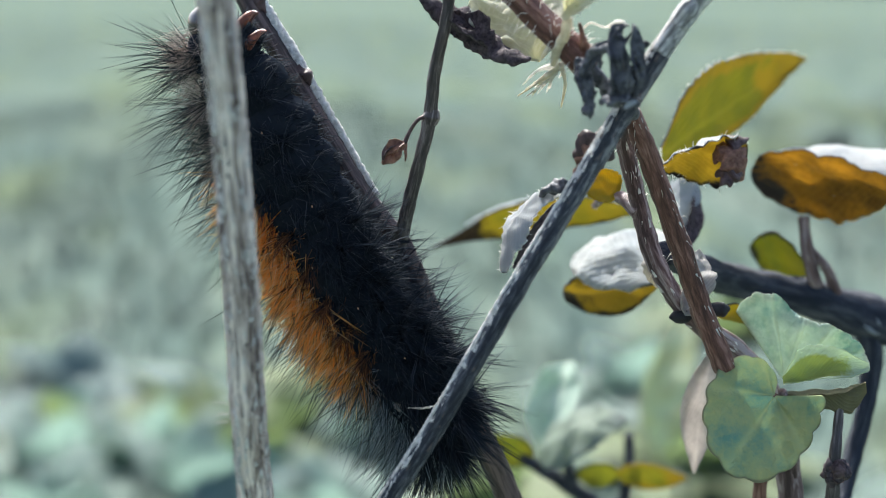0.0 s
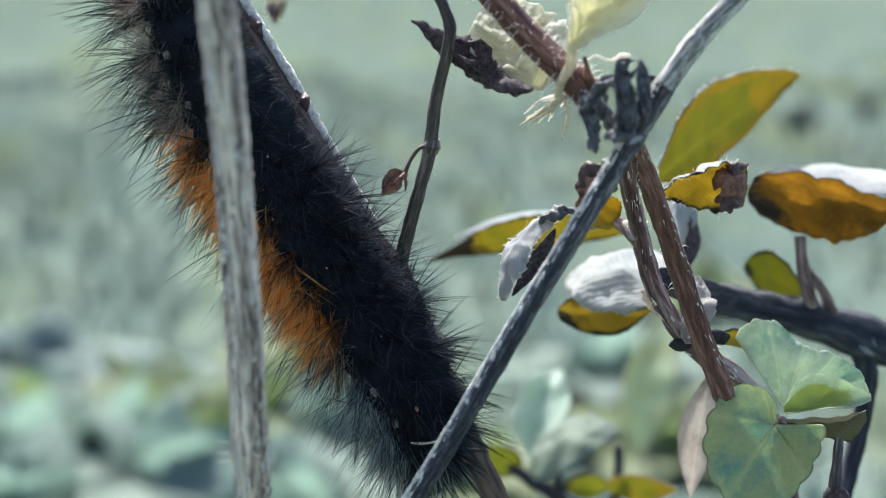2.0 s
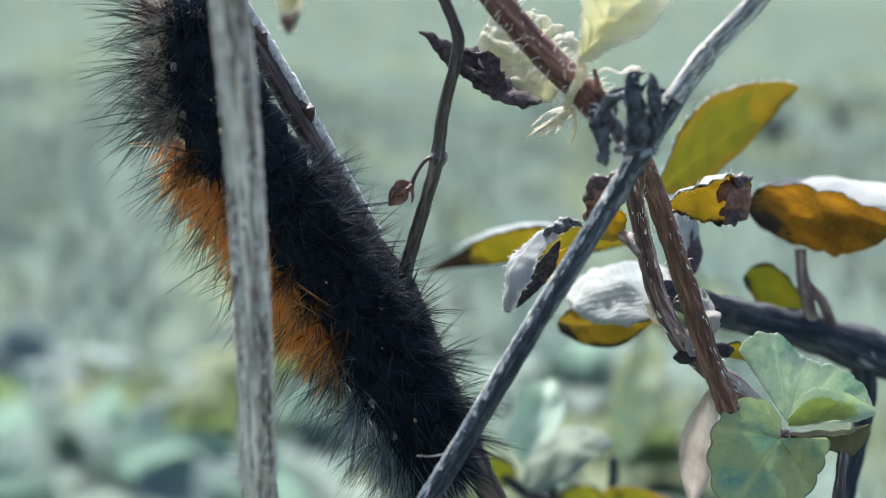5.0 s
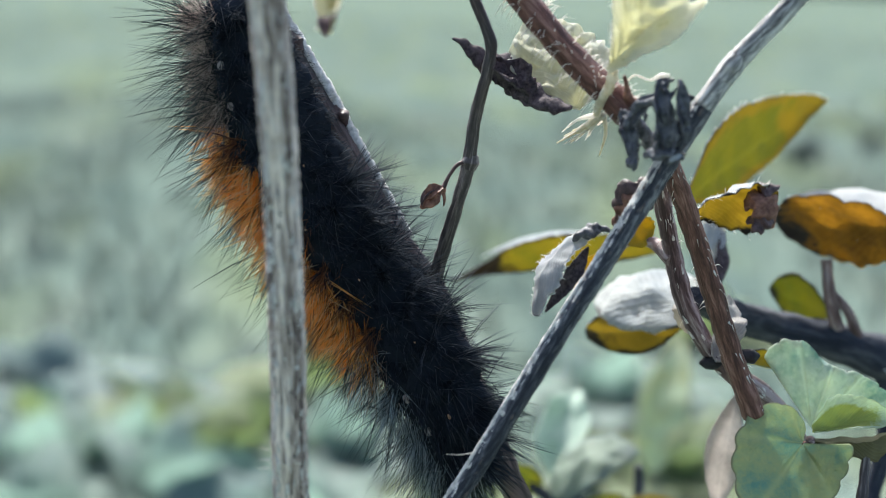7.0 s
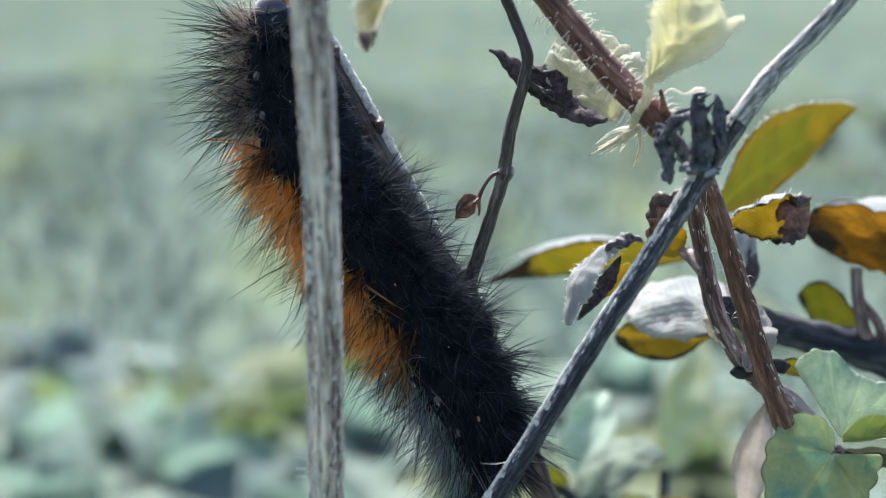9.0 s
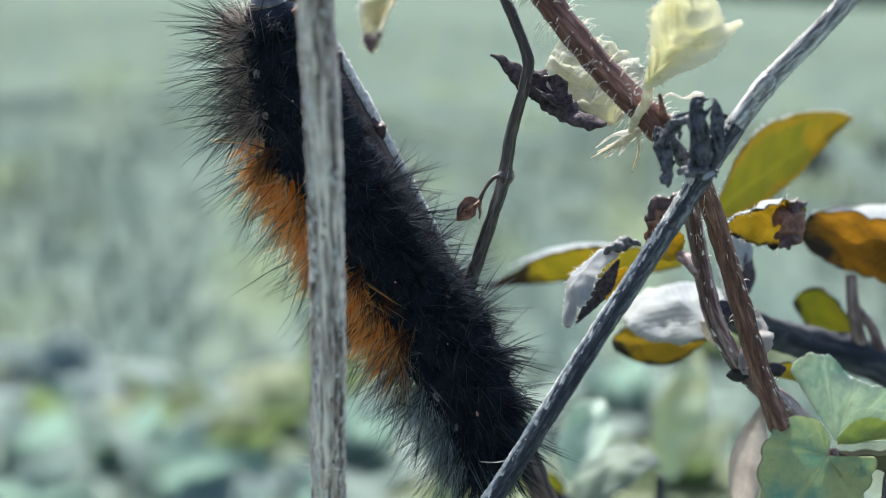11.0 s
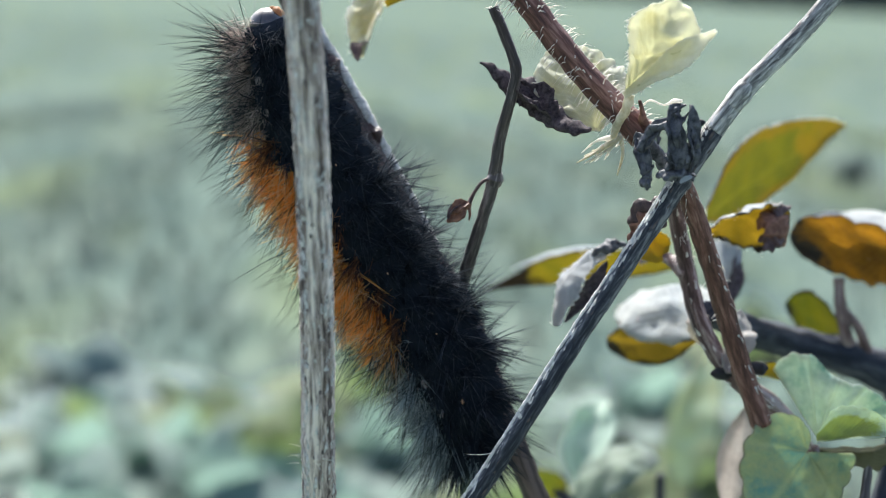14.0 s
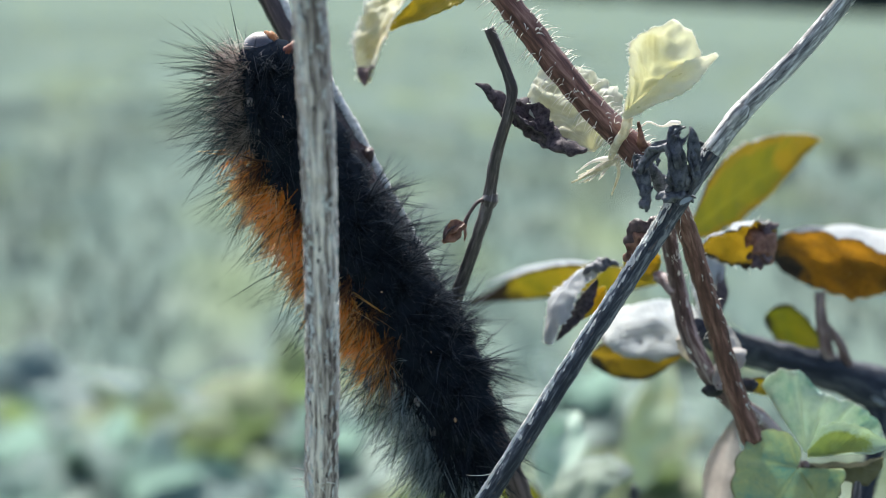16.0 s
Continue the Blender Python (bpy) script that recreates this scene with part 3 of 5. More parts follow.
def host_plant():
    line = [down((0.01049, 0.16545, 0.16914), (0.05, 0.01)), (0.01049, 0.16545, 0.16914), (0.00775, 0.16324, 0.17589), (0.00604, 0.16302, 0.17979), (0.00348, 0.16314, 0.18596), (0.00100, 0.16319, 0.19161), (-0.00182, 0.16295, 0.19535), (-0.00594, 0.16397, 0.20214), (-0.00868, 0.16466, 0.20667), (-0.01172, 0.16538, 0.21142), (-0.01475, 0.16610, 0.21617), (-0.01706, 0.16671, 0.22026), (-0.02076, 0.16795, 0.22844)]
    t = thing("brown_stem", line[0], "brown woody stem with a side twig, carrying the caterpillar", "plant stem")
    r = [1.3 * MM, 1.12 * MM, 1.08 * MM, 1.05 * MM, 1.02 * MM, 1.0 * MM, 0.95 * MM, 0.93 * MM, 0.9 * MM, 0.9 * MM, 0.88 * MM, 0.85 * MM, 0.7 * MM]
    part("stem", tube(line, r, 18, 14, 0.06, 900, seed=5), M_HOST, t)
    # Pale strip along the stem, put in for its sunlit right rim.
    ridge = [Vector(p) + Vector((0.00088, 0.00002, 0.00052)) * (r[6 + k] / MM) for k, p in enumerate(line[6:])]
    part("ridge", tube(ridge, [0.3 * MM, 0.46 * MM, 0.52 * MM, 0.52 * MM, 0.48 * MM, 0.42 * MM, 0.28 * MM], 10, 40, 0.18, 2600, seed=9), M_CRUST_RIM, t, "pale sunlit ridge along the stem")
    for q in ((-0.01152, 0.16533, 0.21111), (-0.01402, 0.16592, 0.21504), (-0.00780, 0.16444, 0.20522)):
        a = Vector(q)
        a += Vector((0.0007, -0.0004, 0.0004))
        part("node", tube([a + Vector((-0.0005, 0, 0.0008)), a, a + Vector((0.0006, 0, -0.0009))], [0.2 * MM, 0.55 * MM, 0.2 * MM], 16, 9, 0.5, 1500), M_PURPLE, t, "reddish swollen node")
    tw = [(0.00072, 0.16319, 0.19160), (0.00134, 0.16110, 0.19385), (0.00265, 0.15704, 0.19909), (0.00353, 0.15567, 0.20288), (0.00392, 0.15460, 0.20653), (0.00472, 0.15337, 0.21013), (0.00495, 0.15316, 0.21197), (0.00419, 0.15318, 0.21422), (0.00285, 0.15319, 0.21702)]
    twig = part("twig", tube(tw, [0.75 * MM, 0.6 * MM, 0.52 * MM, 0.55 * MM, 0.48 * MM, 0.46 * MM, 0.46 * MM, 0.44 * MM, 0.42 * MM], 14, 9, 0.08, 1400, seed=8), M_TWIG, t)
    part("twig_node", tube([(0.00355, 0.15559, 0.20235), (0.00366, 0.15552, 0.20294), (0.00377, 0.15544, 0.20353)], [0.5 * MM, 0.72 * MM, 0.48 * MM], 14, 5, 0.15, 1800), M_TWIG, twig)
    fuzz([(0.00292, 0.15315, 0.21680), (0.00276, 0.15323, 0.21722)], 0.25 * MM, 16, 0.7 * MM, 15, twig, "broken_fibres", 0.0, None, 1.5)
    part("bud_stalk", tube([(0.00353, 0.15551, 0.20289), (0.00273, 0.15501, 0.20279), (0.00205, 0.15491, 0.20190), (0.00160, 0.15493, 0.20090)], [0.2 * MM, 0.15 * MM, 0.14 * MM, 0.2 * MM], 8, 6, 0.1), M_PALESTEM, twig)
    part("bud", tube([(0.00172, 0.15496, 0.20095), (0.00129, 0.15489, 0.20058), (0.00066, 0.15470, 0.20008), (0.00020, 0.15460, 0.19962), (-0.00012, 0.15455, 0.19928)], [0.15 * MM, 0.5 * MM, 0.62 * MM, 0.42 * MM, 0.08 * MM], 18, 9, 0.5, 1500, 0.75, 3), M_RUST, twig, "shrivelled rust-red bud")
    part("bud_scale", blade((0.00160, 0.15464, 0.20100), (0.00008, 0.15417, 0.20005), (-0.3, -0.8, 0.4), 0.8 * MM, "lance", 0.2, 0.3, 0.2, 5, 0.5, seed=9), (M_RUST, M_PURPLE), twig)
    part("bud_scale", blade((0.00110, 0.15440, 0.20085), (-0.00010, 0.15420, 0.19965), (-0.8, -0.5, 0.3), 0.5 * MM, "lance", 0.2, 0.3, 0.2, 5, 0.5, seed=10), (M_PURPLE, M_RUST), twig)
    part("bud_scale", tube([(0.00160, 0.15489, 0.20060), (0.00172, 0.15463, 0.20000), (0.00166, 0.15456, 0.19950)], [0.14 * MM, 0.12 * MM, 0.05 * MM], 6, 4), M_RUST, twig)
    return t


dry_stalk()
leaning_stalk()
host_plant()


# ---- leafy plant with yellowing leaves ----
def leafy_plant():
    root = down((0.03424, 0.16729, 0.17056), (0.004, 0.01))
    t = thing("leafy_plant", root, "half-withered leafy plant with yellow and downy white leaves", "plant")
    lower = [root, (0.03424, 0.16729, 0.17056), (0.03276, 0.16675, 0.17769), (0.02993, 0.16581, 0.18219), (0.02479, 0.16320, 0.18635), (0.02196, 0.16221, 0.19052), (0.02020, 0.16146, 0.19623), (0.01891, 0.15893, 0.20093), (0.01872, 0.15450, 0.20368)]
    part("stem", tube(lower, [1.4 * MM, 1.1 * MM, 1.0 * MM, 0.9 * MM, 0.85 * MM, 0.8 * MM, 0.75 * MM, 0.72 * MM, 0.7 * MM], 14, 10, 0.1, 1100, seed=2), M_PALESTEM, t, "pale brown hairy stem")
    fuzz(lower[3:], 0.75 * MM, 60, 0.6 * MM, 11, t, droop=0.5, spread=1.0)
    stub = [(0.01903, 0.15447, 0.20347), (0.02068, 0.15633, 0.19973), (0.02272, 0.15797, 0.19455), (0.02546, 0.16010, 0.18726), (0.02762, 0.16097, 0.18229)]
    part("side_stem", tube(stub, [0.8 * MM, 0.85 * MM, 0.88 * MM, 0.9 * MM, 0.95 * MM], 16, 14, 0.07, 1100, seed=6), M_BROWN, t, "red-brown broken side stem")
    fuzz(stub, 0.85 * MM, 45, 0.6 * MM, 12, t, droop=0.5, spread=1.0)
    flakes(stub, [0.8 * MM, 0.95 * MM], 34, 49, t, M_CRUST_RIM, 0.7, (0.9, -0.3, 0.3))
    flakes(lower[3:], [0.9 * MM, 0.7 * MM], 40, 50, t, M_CRUST_RIM, 0.8)
    part("withered_stem", tube([(0.01504, 0.14799, 0.20774), (0.01624, 0.14760, 0.20625), (0.01760, 0.14901, 0.20488), (0.01902, 0.15366, 0.20347)], [0.7 * MM, 0.62 * MM, 0.6 * MM, 0.65 * MM], 14, 8, 0.25, 1500), M_WITHER, t, "dark withered stem joint")
    top = [(0.01573, 0.14790, 0.20713), (0.01504, 0.14799, 0.20774), (0.01224, 0.14837, 0.21026), (0.00909, 0.14886, 0.21349), (0.00661, 0.14929, 0.21632), (0.00388, 0.14978, 0.21955), (-0.00014, 0.15041, 0.22481)]
    part("upper_stem", tube(top, [0.8 * MM, 1.25 * MM, 1.06 * MM, 1.05 * MM, 1.05 * MM, 1.0 * MM, 0.95 * MM], 18, 14, 0.06, 900, seed=7), M_BROWN, t, "red-brown hairy upper stem")
    fuzz(top[1:], 1.0 * MM, 330, 1.5 * MM, 13, t, droop=0.25)
    # leaves by the upper stem
    droop = part("leaf", blade((-0.00391, 0.14000, 0.22001), (-0.00636, 0.13260, 0.21345), (-0.5, -0.75, 0.4), 0.005, "spoon", 0.1, 0.22, 0.12, 11, 0.2, 0.25, 21, 40, 21, quilt=0.03, left=(0.77, 1.15, 1.38, 1.46, 1.38, 1.23, 1.08, 0.92, 0.69, 0.31), right=(0.62, 0.92, 1.08, 1.15, 1.23, 1.23, 1.15, 1.00, 0.77, 0.31)), (L_DROOP, L_DROOP), t, "drooping pale yellow leaf with a brown tip")
    downy_edge(droop, 40, 21, 150, 0.45 * MM, 103)
    part("leaf", blade((0.00100, 0.14600, 0.22062), (-0.00486, 0.13750, 0.21712), (0.2, -0.85, 0.4), 0.003, "lance", 0.05, 0.2, 0.1, 9, 0.2, 0.1, 27, 30, 13, left=(0.40, 0.95, 1.19, 1.19, 0.95, 0.55, 0.16), right=(0.40, 0.87, 1.03, 1.03, 0.79, 0.48, 0.12)), (L_YEL, L_DROOP), t, "bright yellow hairy leaf side")
    part("brown_tip", blade((-0.00585, 0.13300, 0.21433), (-0.00640, 0.13200, 0.21328), (-0.5, -0.55, 0.7), 1.0 * MM, "ovate", 0.1, 0.35, 0.3, 5, 0.4, 0, 25, 12, 9), (M_PURPLE, M_PURPLE), t, "curled brown leaf tip")
    pale = part("leaf", blade((0.01343, 0.14550, 0.21092), (0.01666, 0.14050, 0.21819), (-0.1, -0.9, -0.15), 0.005, "spoon", 0.02, 0.1, 0.08, 12, 0.16, 0, 22, 44, 27, quilt=0.05, left=(0.12, 0.32, 0.65, 0.97, 1.33, 1.94, 2.51, 2.31, 1.46, 0.49), right=(0.16, 0.57, 0.97, 1.37, 1.94, 2.51, 2.91, 2.99, 2.35, 0.81)), (L_PALEYEL, L_PALEYEL), t, "crinkled pale yellow leaf with a folded white edge")
    downy_edge(pale, 44, 27, 160, 0.35 * MM, 102)
    part("leaf_fold", blade((0.01327, 0.14500, 0.21082), (0.01940, 0.13920, 0.21611), (0.25, -0.9, 0.2), 0.002, "ovate", 0.03, 0.1, 0.2, 11, 0.22, 0.3, 23, 34, 13, quilt=0.02, left=(0.16, 0.32, 0.40, 0.49, 0.65, 0.81, 0.89, 0.81, 0.40, 0.08), right=(0.16, 0.32, 0.32, 0.40, 0.65, 0.89, 0.97, 0.81, 0.40, 0.04)), (L_FLAP, L_FLAP), t, "cream folded leaf edge")
    part("leaf", blade((0.01200, 0.15428, 0.20759), (0.00793, 0.16012, 0.21411), (0.3, -0.9, -0.15), 7.6 * MM, "ovate", 0.05, 0.1, 0.1, 8, 0.14, 0, 24, 34, 19, quilt=0.03), (L_PALEYEL, L_PALEYEL), t, "pale yellow leaf behind the stem")
    part("petiole", tube([(0.01379, 0.14588, 0.21089), (0.01360, 0.14604, 0.20984), (0.01301, 0.14713, 0.20850), (0.01284, 0.14859, 0.20741)], [0.4 * MM, 0.36 * MM, 0.34 * MM, 0.26 * MM], 12, 10, 0.14, 2000), M_PALEROOT, t, "ragged cream leaf stalk")
    part("petiole", tube([(0.01457, 0.14614, 0.21049), (0.01490, 0.14645, 0.20932), (0.01519, 0.14708, 0.20815)], [0.1 * MM, 0.3 * MM, 0.42 * MM], 12, 8, 0.25, 1500), M_RUST, t, "orange-brown leaf stalk")
    part("curled_leaf", tube([(0.00197, 0.15454, 0.21250), (0.00276, 0.15450, 0.21226), (0.00385, 0.15499, 0.21122), (0.00603, 0.15578, 0.21002), (0.00814, 0.15456, 0.20841), (0.00991, 0.15298, 0.20759), (0.01115, 0.15218, 0.20761)], [0.12 * MM, 0.4 * MM, 0.75 * MM, 1.6 * MM, 1.25 * MM, 0.85 * MM, 0.25 * MM], 26, 22, 0.24, 1200, 0.55, 4), M_CURL, t, "dark curled-up dry leaf")
    # withered knot
    rng_knot = random.Random(88)
    for k, (line, r) in enumerate((
        ([(0.01487, 0.14620, 0.20768), (0.01484, 0.14517, 0.20624), (0.01520, 0.14419, 0.20511), (0.01515, 0.14402, 0.20398)], (0.75, 0.6, 0.5, 0.65)),
        ([(0.01474, 0.14444, 0.20672), (0.01551, 0.14389, 0.20843), (0.01674, 0.14317, 0.20905), (0.01736, 0.14302, 0.21017)], (0.5, 0.46, 0.4, 0.3)),
        ([(0.01682, 0.14338, 0.21042), (0.01679, 0.14315, 0.20893), (0.01711, 0.14301, 0.20692), (0.01697, 0.14332, 0.20464)], (0.28, 0.45, 0.58, 0.55)),
        ([(0.01818, 0.14287, 0.21029), (0.01870, 0.14278, 0.20862), (0.01863, 0.14283, 0.20678), (0.01802, 0.14301, 0.20479)], (0.18, 0.36, 0.42, 0.4)),
        ([(0.01625, 0.14340, 0.20523), (0.01692, 0.14274, 0.20511), (0.01797, 0.14277, 0.20535), (0.01879, 0.14335, 0.20490)], (0.3, 0.5, 0.5, 0.3)),
    )):
        part("withered_leaf", tube(line, [x * MM for x in r], 14, 9, 0.42, 2200, 0.6, k * 5), M_WITHER, t, "black shrivelled leaf")
    for k, (a, b, n, w) in enumerate((
        ((0.01465, 0.14576, 0.20796), (0.01529, 0.14368, 0.20381), (-0.3, -0.9, 0.1), 1.7),
        ((0.01475, 0.14441, 0.20652), (0.01713, 0.14358, 0.20960), (-0.4, -0.8, 0.4), 1.5),
        ((0.01678, 0.14337, 0.21033), (0.01730, 0.14296, 0.20445), (-0.1, -0.95, 0.1), 2.3),
        ((0.01830, 0.14291, 0.21049), (0.01801, 0.14282, 0.20457), (0.3, -0.9, 0.1), 1.9),
        ((0.01597, 0.14368, 0.20490), (0.01896, 0.14292, 0.20524), (0.0, -0.8, 0.6), 1.8),
        ((0.01746, 0.14251, 0.20678), (0.01805, 0.14267, 0.21002), (-0.3, -0.9, 0.2), 1.3),
        ((0.01655, 0.14338, 0.20935), (0.01792, 0.14305, 0.21039), (0.1, -0.7, 0.7), 1.2),
    )):
        part("withered_leaf", blade(a, b, n, w * 0.58 * MM, "lance", 0.12, 0.45, 0.0, 4, 0.6, 0.7, 60 + k, 22, 13, 0.0003), (M_WITHER, M_WITHER), t, "black shrivelled leaf")
    for k in range(24):
        a, b = rng_knot.choice((((0.01487, 0.1455, 0.20768), (0.01515, 0.14385, 0.20398)), ((0.01500, 0.1442, 0.20700), (0.01720, 0.1428, 0.20960)), ((0.01680, 0.1430, 0.21000), (0.01700, 0.1430, 0.20464)), ((0.01840, 0.1427, 0.20900), (0.01802, 0.1428, 0.20479))))
        a = Vector(a).lerp(Vector(b), rng_knot.random()) + Vector((rng_knot.gauss(0, 0.15), rng_knot.gauss(-0.2, 0.15), 0)) * MM
        d = Vector((rng_knot.gauss(0, 0.3), rng_knot.gauss(0, 0.2), rng_knot.gauss(0, 0.45))) * MM
        part("withered_scrap", tube([a - d, a + Vector((0.00015, 0, 0)), a + d], [0.12 * MM, rng_knot.uniform(0.2, 0.42) * MM, 0.1 * MM], 9, 6, 0.7, 2600, 0.5, 200 + k), M_WITHER, t, "black shrivelled leaf scrap")
    part("pale_scar", blade((0.01769, 0.14218, 0.20463), (0.01864, 0.14226, 0.20514), (0, -0.8, 0.6), 0.35 * MM, "ovate", 0.1, 0.2, crumple=0.3, nu=8, nv=5), (L_TOP, L_TOP), t, "small pale torn scar")
    part("seed", tube([(0.01891, 0.14500, 0.20903), (0.01924, 0.14480, 0.20906), (0.01956, 0.14500, 0.20910)], [0.12 * MM, 0.3 * MM, 0.12 * MM], 10, 5, 0.2, 1800), M_BLACK, t, "tiny black ball")
    part("tendril", tube([(0.01468, 0.14733, 0.20978), (0.01541, 0.14662, 0.21048), (0.01645, 0.14658, 0.21018), (0.01722, 0.14614, 0.21048), (0.01783, 0.14583, 0.21060)], [0.11 * MM, 0.09 * MM, 0.1 * MM, 0.22 * MM, 0.08 * MM], 8, 6, 0.3), M_STEMHAIR, t, "thin pale curled tendril")
    rng = random.Random(31)
    a = Vector((0.01342, 0.14939, 0.20735))
    for k in range(15):
        e = Vector((0.01180, 0.15632, 0.20500)) + Vector((rng.uniform(-1.5, 1.9), rng.uniform(-0.9, 0.6), rng.uniform(-1.3, 1.0))) * MM
        mid = a.lerp(e, 0.5) + Vector((rng.uniform(-0.35, 0.35), 0, rng.uniform(-0.1, 0.5))) * MM
        part("fibre", tube([a, mid, e], [0.2 * MM, 0.14 * MM, 0.04 * MM], 6, 5, 0.3, seed=k), M_STEMHAIR if k % 3 else M_PALEROOT, t, "pale ragged fibre")
    for k, (line, r) in enumerate((
        ([(0.01714, 0.15104, 0.20224), (0.01603, 0.15098, 0.20182), (0.01514, 0.15118, 0.20103), (0.01461, 0.15154, 0.20019)], (0.35, 0.75, 0.7, 0.2)),
        ([(0.01690, 0.15094, 0.20155), (0.01564, 0.15080, 0.20066), (0.01497, 0.15144, 0.19951), (0.01468, 0.15165, 0.19878)], (0.5, 0.9, 0.6, 0.15)),
        ([(0.01725, 0.15175, 0.20155), (0.01669, 0.15152, 0.20003), (0.01580, 0.15166, 0.19881)], (0.4, 0.75, 0.2)),
    )):
        part("dry_leaf", tube(line, [x * MM for x in r], 18, 12, 0.55, 1500, 0.6, 80 + 3 * k), M_RUST if k == 1 else M_PURPLE, t, "crumpled maroon dry leaf")
    part("leaf_curl", blade((0.00463, 0.15467, 0.21127), (0.00841, 0.15350, 0.20780), (0.2, -0.9, 0.3), 2.6 * MM, "lance", 0.05, 0.5, 0.0, 6, 0.6, 0.5, 90, 26, 15, 0.0003), (M_CURL, M_CURL), t, "ragged dark leaf edge")
    # middle leaves
    part("leaf", blade((0.01842, 0.16400, 0.19550), (0.01683, 0.16550, 0.19775), (-0.3, 0.8, 0.45), 0.003, "ovate", 0.06, -0.2, 0.12, 8, 0.2, 0, 71, right=(0.28, 0.84, 1.21, 1.40, 1.40, 1.21, 0.65), left=(0.37, 1.03, 1.59, 1.68, 1.40, 0.93, 0.37)), (L_YEL, L_YEL), t, "small bright yellow leaf")
    part("dark_tip", tube([(0.01233, 0.16400, 0.19580), (0.01307, 0.16350, 0.19651), (0.01418, 0.16350, 0.19696), (0.01539, 0.16400, 0.19679)], [0.2 * MM, 0.62 * MM, 0.55 * MM, 0.25 * MM], 16, 12, 0.5, 1800, 0.6, 72), M_WITHER, t, "black curled leaf tip")
    part("leaf_scrap", blade((0.02432, 0.16161, 0.18653), (0.02592, 0.16716, 0.19108), (0.4, -0.6, 0.5), 2.6 * MM, "ovate", 0.1, 0.2, 0.2, 6, 0.35, 0, 73), (L_TAN, L_TOP), t, "papery pale leaf scrap")
    part("leaf_scrap", blade((0.02270, 0.16351, 0.18838), (0.02176, 0.16565, 0.19180), (-0.5, -0.6, 0.4), 1.8 * MM, "ovate", 0.1, 0.2, 0.2, 6, 0.35, 0, 74), (L_TAN, L_CREAM), t, "papery pale leaf scrap")
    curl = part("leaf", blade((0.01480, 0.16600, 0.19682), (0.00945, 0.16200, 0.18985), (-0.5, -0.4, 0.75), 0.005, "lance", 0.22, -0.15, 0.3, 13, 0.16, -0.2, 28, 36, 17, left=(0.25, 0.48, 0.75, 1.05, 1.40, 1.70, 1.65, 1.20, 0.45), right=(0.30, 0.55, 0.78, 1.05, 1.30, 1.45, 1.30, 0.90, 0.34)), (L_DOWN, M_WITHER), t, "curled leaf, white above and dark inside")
    downy_edge(curl, 36, 17, 160, 0.45 * MM, 104)
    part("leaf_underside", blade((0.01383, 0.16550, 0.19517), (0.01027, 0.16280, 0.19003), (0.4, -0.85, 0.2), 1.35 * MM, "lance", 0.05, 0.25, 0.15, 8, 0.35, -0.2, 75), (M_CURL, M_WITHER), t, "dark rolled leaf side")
    part("leaf_underside", blade((0.01457, 0.16620, 0.19447), (0.01153, 0.16450, 0.19135), (0.5, -0.8, 0.2), 1.5 * MM, "lance", 0.05, 0.2, 0.1, 8, 0.2, 0, 76), (L_YEL, L_YEL), t, "yellow leaf strip")
    part("leaf", blade((0.02183, 0.19000, 0.19190), (0.00250, 0.20500, 0.18590), (0.05, 0.88, 0.45), 0.006, "acute", 0.09, -0.08, 0.05, 9, 0.05, 0, 29, 40, 15, left=(0.34, 1.23, 1.68, 1.90, 2.02, 2.07, 2.02, 1.90, 1.57, 0.78, 0.39, 0.00), right=(0.34, 1.23, 1.68, 1.90, 2.02, 2.07, 2.02, 1.79, 1.34, 0.67, 0.34, 0.00)), (L_TOP, L_YELTIP), t, "yellow leaf with white top and dark tip")
    big = part("leaf", blade((0.02378, 0.18300, 0.19754), (0.03980, 0.20300, 0.20572), (-0.15, 0.93, 0.34), 0.01, "acute", 0.02, -0.05, 0.05, 22, 0.03, 0, 30, 44, 17, left=(0.33, 1.64, 2.07, 2.51, 2.67, 2.51, 2.13, 1.58, 0.65, 0.22, 0.00), right=(0.33, 4.40, 5.80, 5.95, 5.65, 5.15, 4.45, 3.65, 2.75, 1.65, 0.00)), (L_TOP, L_BIG), t, "large olive-yellow pointed leaf")
    downy_edge(big, 44, 17, 160, 0.4 * MM, 101)
    small = part("leaf", blade((0.02229, 0.16659, 0.19802), (0.03002, 0.16971, 0.19939), (0.05, 0.82, 0.57), 5.0 * MM, "spoon", 0.12, -0.3, 0.15, 7, 0.16, 0, 33, 34, 19), (L_TOP, L_YELRIM), t, "small curled yellow leaf with brown end")
    downy_edge(small, 34, 19, 130, 0.6 * MM, 105)
    for k, (line, r) in enumerate((
        ([(0.02690, 0.16750, 0.19890), (0.02792, 0.16700, 0.19934), (0.02880, 0.16680, 0.19861), (0.02928, 0.16720, 0.19706)], (0.5, 1.2, 1.1, 0.3)),
        ([(0.02719, 0.16720, 0.19770), (0.02816, 0.16660, 0.19759), (0.02914, 0.16700, 0.19775)], (0.3, 1.25, 0.4)),
        ([(0.02815, 0.16720, 0.20008), (0.02913, 0.16760, 0.20024), (0.02990, 0.16820, 0.20058)], (0.7, 0.5, 0.08)),
    )):
        part("brown_end", tube(line, [x * MM for x in r], 20, 14, 0.45, 1500, 0.5, 140 + k), M_RUST if k == 0 else M_PURPLE, t, "crumpled brown leaf end")
    part("leaf", blade((0.02422, 0.17946, 0.18685), (0.01580, 0.18930, 0.18311), (-0.1, 0.92, 0.38), 5.8 * MM, "spoon", 0.04, -0.12, 0.06, 9, 0.05, 0, 34), (L_TOP, L_YELRIM), t, "yellow leaf with a dark rim")
